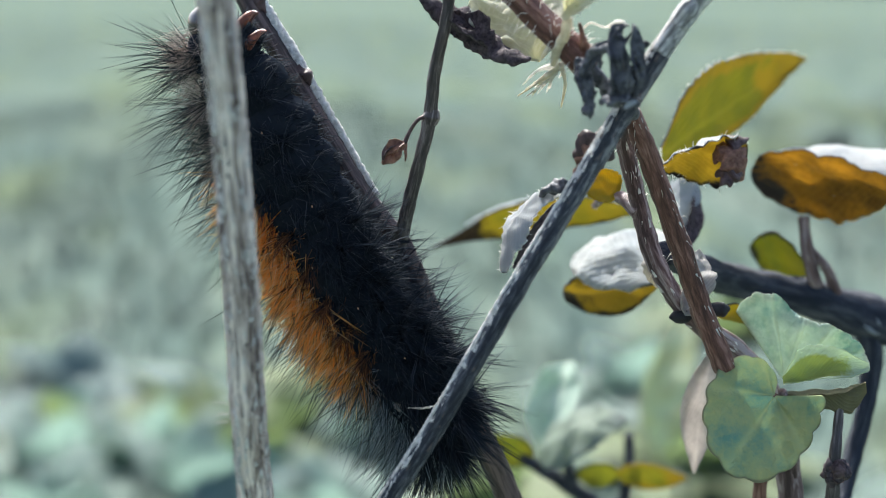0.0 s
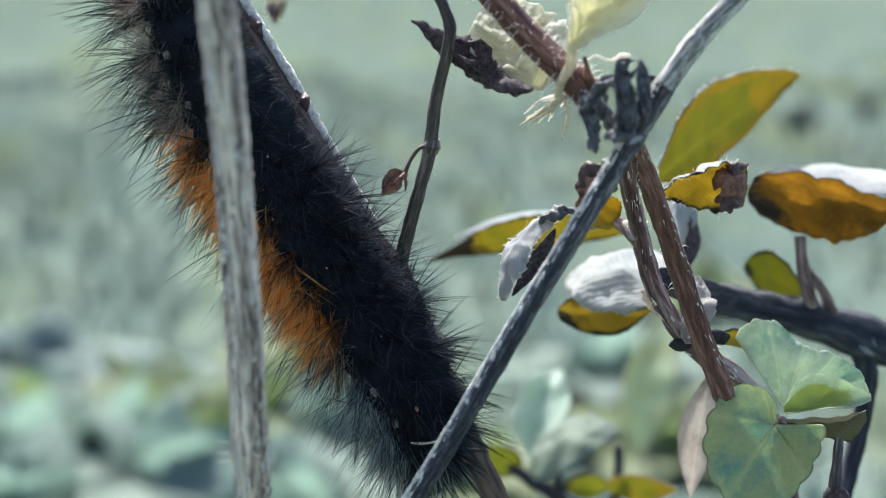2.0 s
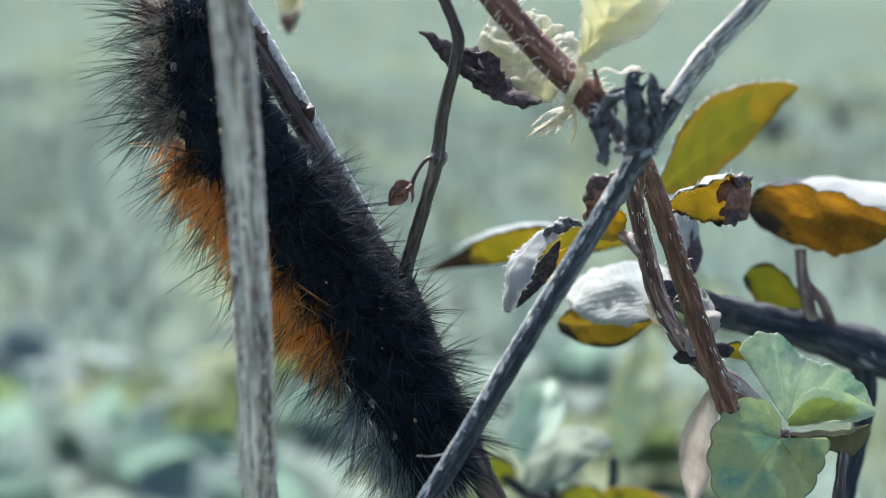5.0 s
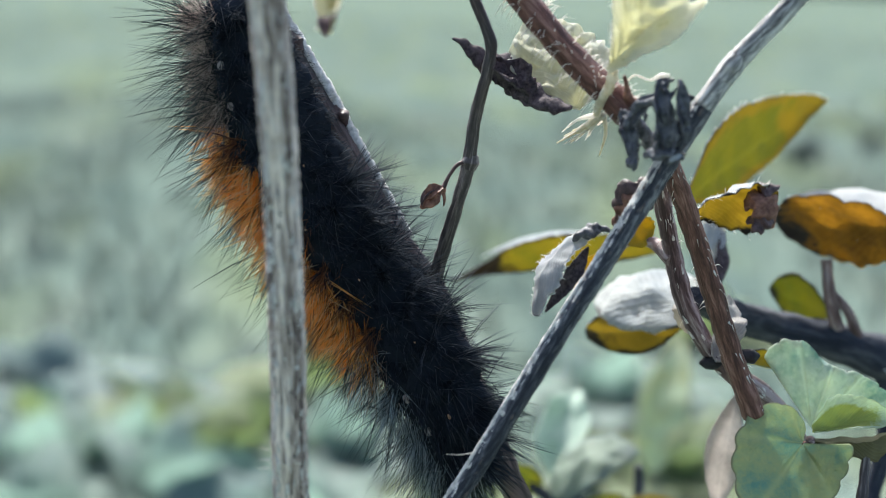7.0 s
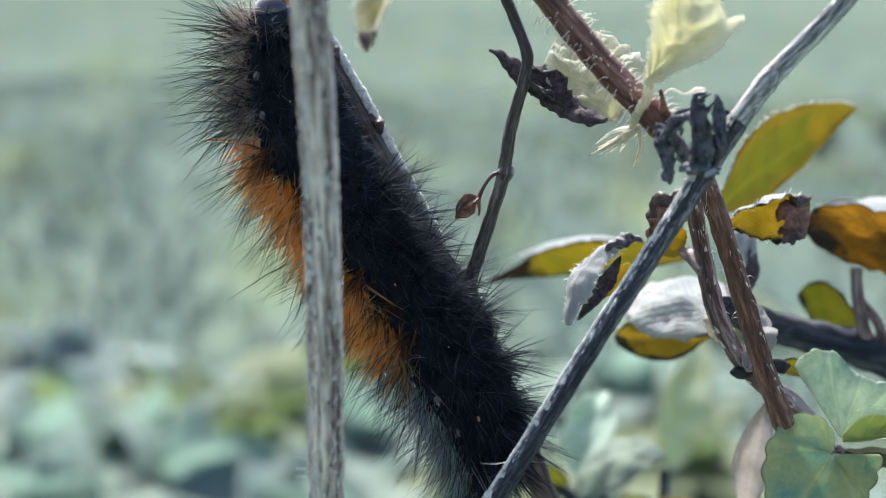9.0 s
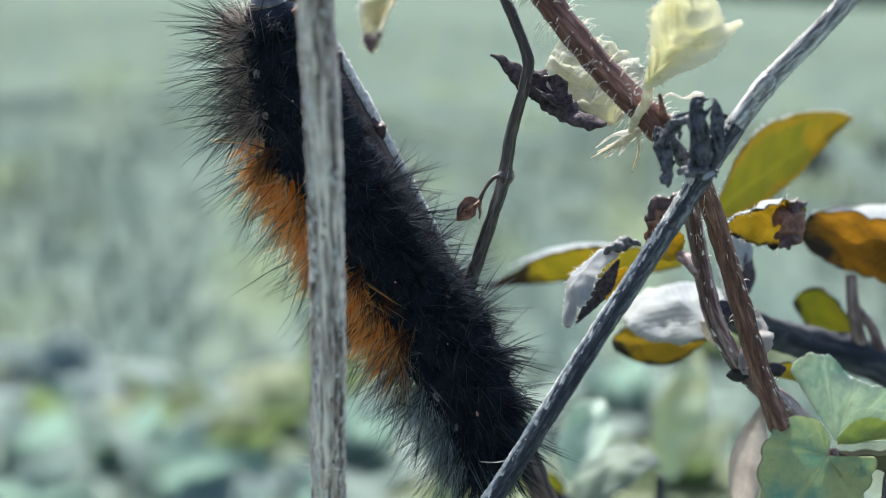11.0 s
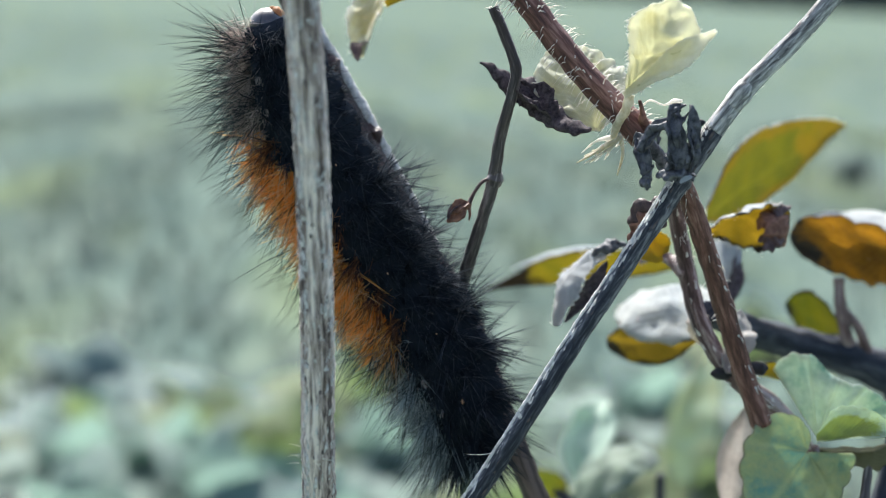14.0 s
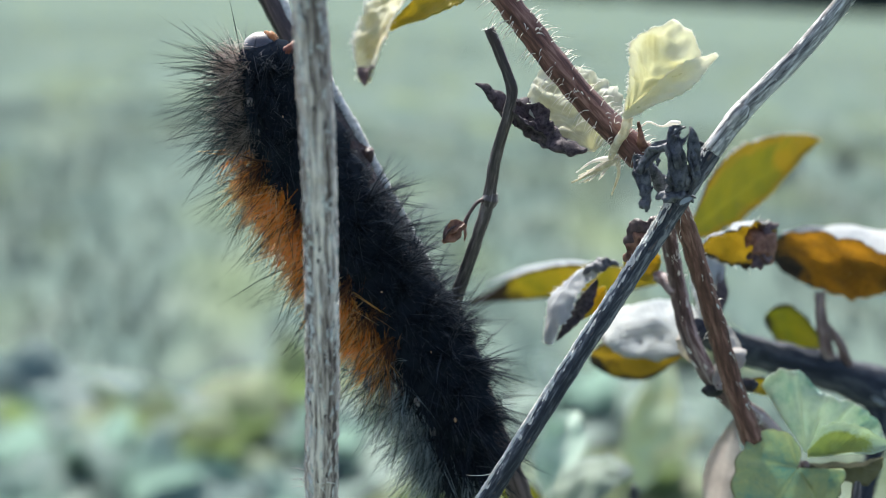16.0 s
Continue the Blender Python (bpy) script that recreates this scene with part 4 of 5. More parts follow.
    part("leaf", blade((0.02440, 0.17635, 0.18770), (0.01640, 0.18921, 0.18735), (-0.35, -0.45, 0.83), 8.4 * MM, "ovate", 0.16, -0.15, 0.05, 9, 0.07, 0, 35), (L_TOP, L_YEL), t, "downy white leaf")
    part("leaf", blade((0.02545, 0.17800, 0.18922), (0.02584, 0.18400, 0.19549), (-0.35, -0.55, 0.75), 0.004, "ovate", 0.08, -0.2, 0.05, 9, 0.14, 0, 36, left=(0.31, 0.72, 1.02, 1.33, 1.54, 1.43, 0.92), right=(0.31, 0.72, 1.13, 1.43, 1.74, 1.74, 1.02)), (L_TOP, L_OLIVE), t, "downy white leaf")
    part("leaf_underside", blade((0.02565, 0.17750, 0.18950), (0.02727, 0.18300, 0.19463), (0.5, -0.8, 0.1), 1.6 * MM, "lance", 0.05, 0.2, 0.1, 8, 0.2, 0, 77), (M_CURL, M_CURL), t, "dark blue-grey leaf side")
    part("leaf", blade((0.02646, 0.16638, 0.18597), (0.03096, 0.17257, 0.18406), (0.2, 0.8, 0.5), 3.0 * MM, "ovate", 0.05, 0.1, 0.05, 9, 0.06, 0, 37), (L_OLIVE, L_YEL), t, "small yellow leaf")
    part("petiole", tube([(0.02038, 0.16126, 0.19487), (0.01938, 0.16301, 0.19574), (0.01825, 0.16784, 0.19560), (0.01789, 0.18202, 0.19306)], [0.62 * MM, 0.56 * MM, 0.45 * MM, 0.3 * MM], 10, 7, 0.1), M_PALESTEM, t)
    branch = [(0.02283, 0.16554, 0.19113), (0.02757, 0.17798, 0.18775), (0.03310, 0.18570, 0.18529), (0.03880, 0.18710, 0.18388), (0.04460, 0.18842, 0.18191), (0.05556, 0.18794, 0.17874)]
    part("branch", tube(branch, [1.0 * MM, 1.4 * MM, 1.6 * MM, 1.85 * MM, 2.2 * MM, 1.9 * MM], 18, 14, 0.07, 500), M_DARKBRANCH, t, "dark side branch")
    part("pale_scar", blade((0.04365, 0.18650, 0.18215), (0.04508, 0.18650, 0.18071), (0, -0.8, 0.5), 1.3 * MM, "ovate", 0.1, 0.2, crumple=0.3, nu=10, nv=7), (L_TOP, L_TOP), t, "pale torn scar on the branch")
    part("branch", tube([(0.04305, 0.18771, 0.18256), (0.04468, 0.18802, 0.17923), (0.04429, 0.18728, 0.17438), (0.04249, 0.18475, 0.16833), (0.03683, 0.17197, 0.15875)], [1.3 * MM, 1.1 * MM, 0.9 * MM, 0.9 * MM, 0.8 * MM], 12, 8, 0.12, 700), M_DARKBRANCH, t)
    part("petiole", tube([(0.03745, 0.18541, 0.19196), (0.03762, 0.18511, 0.18997), (0.03844, 0.18558, 0.18667), (0.03933, 0.18711, 0.18395)], [0.55 * MM, 0.6 * MM, 0.66 * MM, 0.8 * MM], 10, 7, 0.08), M_PALESTEM, t)
    part("petiole", tube([(0.03817, 0.18543, 0.18885), (0.04000, 0.18590, 0.18666), (0.04122, 0.18708, 0.18374)], [0.4 * MM, 0.5 * MM, 0.6 * MM], 10, 7, 0.08), M_PALESTEM, t)
    part("leaf", blade((0.04586, 0.17755, 0.19560), (0.03320, 0.18872, 0.19458), (0.02, 0.75, 0.62), 11.0 * MM, "spoon", 0.03, -0.05, 0.07, 9, 0.06, 0, 38, 34, 17), (L_TOP, L_ORANGE), t, "broad orange-brown leaf with white top")
    part("leaf", blade((0.03905, 0.18905, 0.18604), (0.03399, 0.19572, 0.18739), (0.1, 0.88, 0.4), 7.4 * MM, "ovate", 0.04, -0.1, 0.05, 9, 0.05, 0, 39), (L_OLIVE, L_OLIVE), t, "small olive leaf")
    part("leaf", blade((0.04663, 0.18097, 0.19680), (0.03494, 0.19391, 0.19680), (0, -0.25, 0.97), 7.0 * MM, "ovate", 0.08, -0.12, 0.05, 9, 0.06, 0, 45), (L_TOP, L_ORANGE), t, "downy white leaf")
    part("leaf_fold", blade((0.01861, 0.19800, 0.19160), (0.00560, 0.21300, 0.18730), (0, -0.6, 0.8), 2.2 * MM, "lance", 0.07, -0.12, 0.05, 9, 0.06, 0, 46), (L_TOP, L_TOP), t, "downy white turned-up leaf edge")
    # green leaves low down
    part("leaf", fan_leaf((0.03156, 0.16000, 0.18027), (1.0, 0.06, 0.02), (0.02, -0.30, -0.95), 2, 285, (3.79, 3.97, 4.32, 5.21, 6.44, 7.32, 7.06, 6.26, 5.74, 5.12, 4.59, 3.71, 2.29, 1.06), 13, 0.06, 0.35, 0.24, 3), (L_ROUND, L_MINT), t, "round scalloped grey-green leaf")
    part("leaf", blade((0.03203, 0.15850, 0.18172), (0.03831, 0.15600, 0.18358), (0.0, -0.85, 0.5), 0.004, "ovate", 0.03, 0.16, 0.1, 7, 0.12, 0, 41, 34, 17, left=(0.27, 1.33, 2.13, 2.40, 2.22, 1.86, 1.42, 0.80, 0.18), right=(0.18, 0.36, 0.44, 0.53, 0.62, 0.71, 0.80, 0.71, 0.18)), (L_FOLD, L_MINT), t, "folded olive-green leaf with a pale rim")
    part("leaf", fan_leaf((0.03295, 0.16400, 0.18056), (1.0, 0.0, 0.0), (0.0, -0.12, -0.99), 236, 352, (7.00, 7.75, 7.28, 5.69, 5.51, 6.07, 6.63, 7.09, 7.00), 9, 0.03, -0.2, 0.6, 8, wave=0.03), (L_MINTFAN, L_GREEN), t, "pale mint green leaf")
    # Underside below the folded leaf; its shadow is part of the colour.
    part("leaf", blade((0.03219, 0.16250, 0.18011), (0.03920, 0.16150, 0.18100), (0.1, -0.8, -0.3), 0.0034, "ovate", 0.03, 0.2, 0.1, 7, 0.2, 0, 43, left=(0.05, 0.05, 0.05, 0.05, 0.05, 0.05, 0.05), right=(0.18, 0.45, 0.72, 1.00, 1.72, 2.35, 0.63)), (L_SHADED_OLIVE, L_SHADED_OLIVE), t, "small folded olive leaf")
    part("leaf", blade((0.02779, 0.17222, 0.18175), (0.02665, 0.17371, 0.17023), (-0.4, -0.85, -0.25), 3.2 * MM, "lance", 0.05, 0.2, 0.05, 9, 0.1, 0, 44), (L_TAN, L_TAN), t, "tan dry hanging leaf")
    part("petiole", tube([(0.03240, 0.16148, 0.18030), (0.03336, 0.16349, 0.17758), (0.03424, 0.16610, 0.17342), (0.03450, 0.16722, 0.17009)], [0.35 * MM, 0.4 * MM, 0.45 * MM, 0.5 * MM], 10, 6, 0.08), M_PALESTEM, t)
    part("twig", tube([(0.03725, 0.16231, 0.18043), (0.03697, 0.16111, 0.17784), (0.03659, 0.15991, 0.17527), (0.03657, 0.16076, 0.17017), (0.03600, 0.16707, 0.15844)], [0.3 * MM, 0.42 * MM, 0.5 * MM, 0.6 * MM, 0.7 * MM], 10, 7, 0.1), M_TWIG, t)
    rng = random.Random(77)
    c = Vector((0.03668, 0.15970, 0.17394))
    for k in range(16):
        d = Vector((rng.gauss(0, 1), rng.gauss(0, 1), rng.gauss(0, 1.1))).normalized() * 0.62 * MM
        part("dry_calyx", tube([c, c + d + Vector((0, 0, 0.0002)), c + d * 1.9], [0.6 * MM, 0.72 * MM, 0.25 * MM], 10, 6, 0.5, 1700, seed=k), M_PURPLE if k % 3 == 0 else M_CURL, t, "dark dried seed head")
    part("petiole", tube([(0.03171, 0.16040, 0.18009), (0.03156, 0.16500, 0.17549), (0.03148, 0.16600, 0.17181), (0.03157, 0.16720, 0.16652)], [0.35 * MM, 0.45 * MM, 0.6 * MM, 0.7 * MM], 10, 7, 0.1), M_BROWN, t)
    for q in ((0.02398, 0.16237, 0.18617), (0.02710, 0.16278, 0.18675)):
        a = Vector(q)
        part("seed", tube([a + Vector((-0.0009, 0, 0)), a + Vector((-0.0004, 0, 0.0001)), a + Vector((0.0005, 0, 0.0001)), a + Vector((0.001, 0, 0.0002))], [0.1 * MM, 0.55 * MM, 0.6 * MM, 0.15 * MM], 12, 5, 0.12, 1800), M_BLACK, t, "shiny black seed")
    return t


leafy_plant()


# ---- low plant behind ----
def low_plant():
    root = down((0.02685, 0.23688, 0.13852), (0.005, 0.0))
    t = thing("low_plant", root, "low weed with white and yellow leaves behind the stems", "plant")
    part("stem", tube([root, (0.02685, 0.23688, 0.13852), (0.02148, 0.22918, 0.15184), (0.01793, 0.22802, 0.15483), (0.01455, 0.22833, 0.15690), (0.01218, 0.22852, 0.15815)], [1.3 * MM, 1.2 * MM, 1.0 * MM, 0.9 * MM, 0.8 * MM, 0.6 * MM], 10, 8, 0.1), M_DARKBRANCH, t)
    part("stem", tube([(0.01833, 0.22802, 0.15484), (0.01789, 0.22676, 0.15723), (0.01745, 0.22545, 0.15928)], [0.8 * MM, 0.7 * MM, 0.5 * MM], 10, 6), M_DARKBRANCH, t)
    part("stem", tube([(0.02305, 0.23034, 0.14875), (0.02444, 0.22635, 0.15449), (0.02464, 0.22383, 0.15927), (0.02440, 0.22267, 0.16225)], [0.8 * MM, 0.7 * MM, 0.6 * MM, 0.5 * MM], 10, 6), M_DARKBRANCH, t)
    part("leaf", blade((0.01362, 0.23000, 0.15724), (0.00844, 0.22890, 0.16067), (0.2, 0.85, 0.45), 5.0 * MM, "ovate", 0.05, -0.1, seed=51), (L_TOP, L_OLIVE), t, "small yellow leaf")
    part("leaf", blade((0.01430, 0.22670, 0.15930), (0.02420, 0.22130, 0.16440), (-0.25, -0.45, 0.85), 9.5 * MM, "ovate", 0.12, -0.1, 0.06, 5, 0.1, seed=52), (L_SILVER, L_OLIVE), t, "arched pale grey-green leaf")
    part("leaf", blade((0.02356, 0.22509, 0.15686), (0.01817, 0.22361, 0.15779), (0, 0.85, 0.5), 4.0 * MM, "ovate", 0.05, -0.1, seed=53), (L_TOP, L_OLIVE), t, "small olive leaf")
    part("leaf", blade((0.02324, 0.22198, 0.15773), (0.03067, 0.21732, 0.15896), (0, 0.85, 0.5), 4.5 * MM, "ovate", 0.05, -0.1, seed=54), (L_TOP, L_BIG), t, "brownish yellow leaf")
    part("leaf", blade((0.01522, 0.23100, 0.15849), (0.01840, 0.24000, 0.16726), (-0.45, -0.6, 0.66), 0.0075, "ovate", 0.05, 0.25, seed=55, left=(0.40, 1.99, 2.66, 2.39, 1.99, 1.33, 0.40), right=(0.40, 2.66, 4.65, 4.39, 3.32, 1.99, 0.40)), (L_MINT, L_MINT), t, "pale mint leaf")
    part("leaf", blade((0.03722, 0.33000, 0.13448), (0.04314, 0.34500, 0.15512), (-0.3, -0.8, 0.5), 9.0 * MM, "ovate", 0.05, 0.1, seed=56), (L_GREEN, L_GREEN), t, "yellow-green upright leaf")
    return t


low_plant()


# ---- pale ground weeds ----
def weed_clump(kind_label, seed, first, second, high=0.038):
    rng = random.Random(seed)
    t = thing("ground_weed", (0, 0, 0), kind_label, "weed", "weeds on the lawn")
    for k in range(8):
        a = rng.uniform(0, 6.283)
        r = rng.uniform(0.3, 1) * 0.03
        p = Vector((math.cos(a) * r * 0.3, math.sin(a) * r * 0.3, 0.0))
        e = Vector((math.cos(a) * r, math.sin(a) * r, rng.uniform(0.010, high)))
        part("leaf", blade(p, e, (-math.cos(a) * 0.4, -math.sin(a) * 0.4, 0.9), rng.uniform(0.015, 0.025), "ovate", 0.15, 0.1, 0.05, 9, 0.04, 0, k, 8, 5, 0.0004), (first if k % 3 else second, first), t)
    for k in range(9):
        a = 0.7 * k + rng.uniform(-0.2, 0.2)
        e = Vector((math.cos(a), math.sin(a), 0)) * rng.uniform(0.026, 0.05) + Vector((0, 0, rng.uniform(0.004, 0.012)))
        part("leaf", blade((0, 0, 0.002), e, (0, 0, 1), rng.uniform(0.02, 0.032), "ovate", 0.1, 0.05, 0.05, 9, 0.04, 0, 20 + k, 8, 5, 0.0004), (first, first), t)
    return t


def scatter_weeds(first, places):
    (x, y), rest = places[0], places[1:]
    first.matrix_basis = pose(x, y, 0, 0, 0, 20) @ Matrix.Diagonal((1.4, 1.4, 1.05, 1))
    for n, (x, y) in enumerate(rest):
        copy_thing(first, pose(x, y, 0, 0, 0, 40 + 67 * n))


scatter_weeds(weed_clump("low clump of pale silvery weed leaves on the lawn", 91, L_SILVER, L_SILVER), ((-0.165, 0.796), (-0.133, 0.82), (-0.15, 0.725), (-0.105, 0.766), (-0.05, 0.722), (-0.043, 0.853), (0.084, 0.968), (0.14, 0.69)))
scatter_weeds(weed_clump("low dark teal-green weed on the lawn", 92, L_TEAL, L_TEAL, 0.032), ((-0.142, 0.935), (-0.079, 0.793), (-0.191, 0.896), (-0.085, 0.723), (-0.2, 0.98)))
scatter_weeds(weed_clump("low yellow-green weed on the lawn", 94, L_WEED, L_WEED, 0.036), ((-0.107, 0.829), (-0.083, 0.881), (-0.063, 1.003), (-0.126, 0.876), (-0.17, 0.858), (0.01, 0.762), (0.097, 0.829), (0.158, 1.176), (-0.1, 0.86)))


def dark_tuft():
    rng = random.Random(93)
    t = thing("dark_tuft", (0, 0, 0), "small dark green tuft of coarse grass on the lawn", "grass tuft", "dark tufts on the lawn")
    for k in range(14):
        a = rng.uniform(0, 6.283)
        d = Vector((math.cos(a), math.sin(a), 0))
        e = d * rng.uniform(0.006, 0.022) + Vector((0, 0, rng.uniform(0.02, 0.04)))
        part("grass_leaf", blade(d * 0.003, e, (-d.x, -d.y, 0.4), rng.uniform(0.006, 0.011), "lance", 0.1, 0.15, 0, 9, 0.03, 0, k, 6, 4, 0.0004), (M_TUFT, M_TUFT), t)
    return t


M_TUFT = plain("dark grass", (0.07, 0.09, 0.095), (0.11, 0.13, 0.135), 60, 0.6, 0.3, 0.0, 0.25)
first_tuft = dark_tuft()
first_tuft.matrix_basis = pose(0.395, 2.30, 0) @ Matrix.Diagonal((1.3, 1.3, 1.0, 1))
rng = random.Random(23)
for x, y in ((0.425, 2.38), (0.52, 2.50)):
    copy_thing(first_tuft, pose(x, y, 0, 0, 0, rng.uniform(0, 360)))


# ---- caterpillar ----
BODY_ROOT = (0.00083, 0.15767, 0.19256)
BODY_LINES = (
    (0.0, ((-14.7, 17.0), (-10.1, 7.0), (-5.6, -1.2), (-0.4, -8.7), (3.0, -13.3), (3.5, -16.6))),
    (0.5, ((-16.4, 19.7), (-12.0, 9.9), (-6.9, 0.6), (-0.6, -8.2), (2.3, -12.8), (3.0, -16.0))),
    (1.0, ((-18.5, 21.5), (-13.1, 11.1), (-7.2, 3.0), (-1.3, -7.9), (1.9, -11.8), (2.8, -15.4))),
    (1.5, ((-18.7, 22.4), (-12.8, 11.5), (-7.8, 3.9), (-2.0, -4.8), (1.4, -10.8), (2.8, -14.4))),
    (2.5, ((-18.2, 23.6), (-14.5, 13.7), (-9.1, 5.6), (-2.6, -4.2), (1.5, -10.3), (3.1, -14.7))),
    (3.5, ((-17.7, 23.6), (-14.6, 13.7), (-9.3, 5.6), (-2.7, -4.4), (0.6, -10.0), (2.7, -14.5))),
    (6.0, ((-16.1, 21.6), (-14.5, 12.1), (-9.3, 4.6), (-2.7, -4.2), (1.2, -10.5), (3.1, -14.7))),
    (7.0, ((-16.4, 22.2), (-13.9, 13.7), (-9.1, 5.0), (-2.6, -3.8), (1.3, -10.0), (3.1, -14.4))),
    (9.0, ((-15.9, 21.7), (-14.4, 13.7), (-9.1, 5.3), (-2.6, -3.5), (1.0, -9.5), (2.7, -14.1))),
    (12.0, ((-17.0, 22.7), (-14.4, 14.1), (-9.2, 5.8), (-2.8, -3.0), (0.8, -8.8), (2.2, -13.6))),
    (14.5, ((-16.5, 21.5), (-14.3, 14.9), (-9.1, 6.3), (-2.9, -2.5), (0.4, -8.4), (1.7, -13.4))),
    (16.0, ((-16.6, 21.4), (-14.7, 15.0), (-9.4, 6.4), (-3.0, -2.4), (0.2, -8.3), (1.5, -13.4))),
)
SEGMENTS = 13


def body_line(points):
    """The middle line of the body, head first, as places at even parts of its length."""
    line = spline([(x * MM, 0.0, z * MM) for x, z in points], 16)
    run = np.r_[0, np.cumsum([(b - a).length for a, b in zip(line, line[1:])])]
    return line, run


def body_poses(points):
    """The pose of the head and of each segment: local z towards the head, local x to the back."""
    line, run = body_line(points)
    # marks: head, band start, band middle, band end, near tail, tail
    marks = [run[16 * k] for k in range(6)]
    share = [0.0, 0.22, 0.44, 0.71, 0.87, 1.0]
    out = []
    for k in range(SEGMENTS + 1):
        s = 0.0 if k == 0 else (k - 0.5) / SEGMENTS
        at = float(np.interp(s, share, marks))
        p = Vector([float(np.interp(at, run, [q[c] for q in line])) for c in range(3)])
        lo, hi = (float(np.clip(at + d, 0, run[-1])) for d in (-0.0014, 0.0014))
        a, b = (Vector([float(np.interp(v, run, [q[c] for q in line])) for c in range(3)]) for v in (lo, hi))
        z = (a - b).normalized()
        x = Vector((-z.z, 0, z.x)).normalized()
        y = z.cross(x)
        m = Matrix((x, y, z)).transposed().to_4x4()
        m.translation = p
        out.append(m)
    return out


def head_shape():
    v, f = ball((1.6, 1.6, 1.5), 0.03)
    return [p + Vector((0.0, 0.0, 0.0004)) for p in v], f


def body_mesh(r, k, skin, warm_skin):
    """One segment of the body; in the band its back is orange."""
    v, f = ball((r, r, 2.4 if k == 0 else 3.5), 0.05, k)
    v = [Vector((p.x * (1.0 if p.x > 0 else BELLY[k]), p.y, p.z)) for p in v]
    turn = [abs(math.atan2(sum(v[i].y for i in q), sum(v[i].x for i in q))) for q in f]
    return mesh_of("body_segment", v, f, None, (skin, warm_skin), [1 if 4 <= k <= 8 and a < 0.85 else 0 for a in turn])


def hair_material(name, stops, rough, glow, gloss=0.2, down=0.0):
    """Bristles whose shade differs from one to the next."""
    m = Mat(name, rough, gloss)
    m.colour(m.ramp(m.node("ShaderNodeNewGeometry").outputs["Random Per Island"], *stops))
    if down:
        m.b.inputs["Sheen Weight"].default_value = down
        m.b.inputs["Sheen Roughness"].default_value = 0.5
        m.b.inputs["Sheen Tint"].default_value = (1.0, 0.68, 0.3, 1)
    if glow:
        m.translucent(glow)
    return m.m


class Tufts:
    """Gathers the bristles of one segment by colour."""

    def __init__(self, rng):
        self.rng, self.sets = rng, {}

    def fan(self, colour, spot, axis, count, joined, spread, low, high, sweep=0.0, lean=(0, 0, 0), loose=0.16):
        """Bristles that stand out from one wart, in points of several that meet at their tips."""
        rng = self.rng
        roots, ways, lens = self.sets.setdefault(colour, ([], [], []))
        for _ in range(count):
            way = axis + Vector((rng.gauss(0, spread), rng.gauss(0, spread), rng.gauss(0, spread) + sweep)) + Vector(lean)
            if way.dot(axis) < 0.15:
                way += axis * 0.5
            way.normalize()
            tip = spot + way * rng.uniform(low, high)
            for _ in range(joined):
                root = spot + Vector((rng.gauss(0, loose), rng.gauss(0, loose), rng.gauss(0, loose)))
                end = tip + Vector((rng.gauss(0, 0.1), rng.gauss(0, 0.1), rng.gauss(0, 0.1)))
                roots.append(root * MM)
                ways.append((end - root).normalized())
                lens.append((end - root).length * rng.uniform(0.8, 1.0) * MM)


WARTS = (0.0, 0.42, 0.85, 1.25, 1.65, 2.05, 2.45, 2.85)
BODY_RADII = (2.6, 3.0, 3.2, 3.2, 3.15, 3.15, 3.2, 3.2, 3.25, 3.4, 3.35, 2.95, 2.2)
BELLY = (1.32, 1.38, 1.5, 1.56, 1.54, 1.46, 1.4, 1.38, 1.38, 1.38, 1.38, 1.38, 1.38)
BAND_REACH = {3: 0.5, 4: 1.0, 5: 1.1, 6: 1.1, 7: 1.1, 8: 0.95}


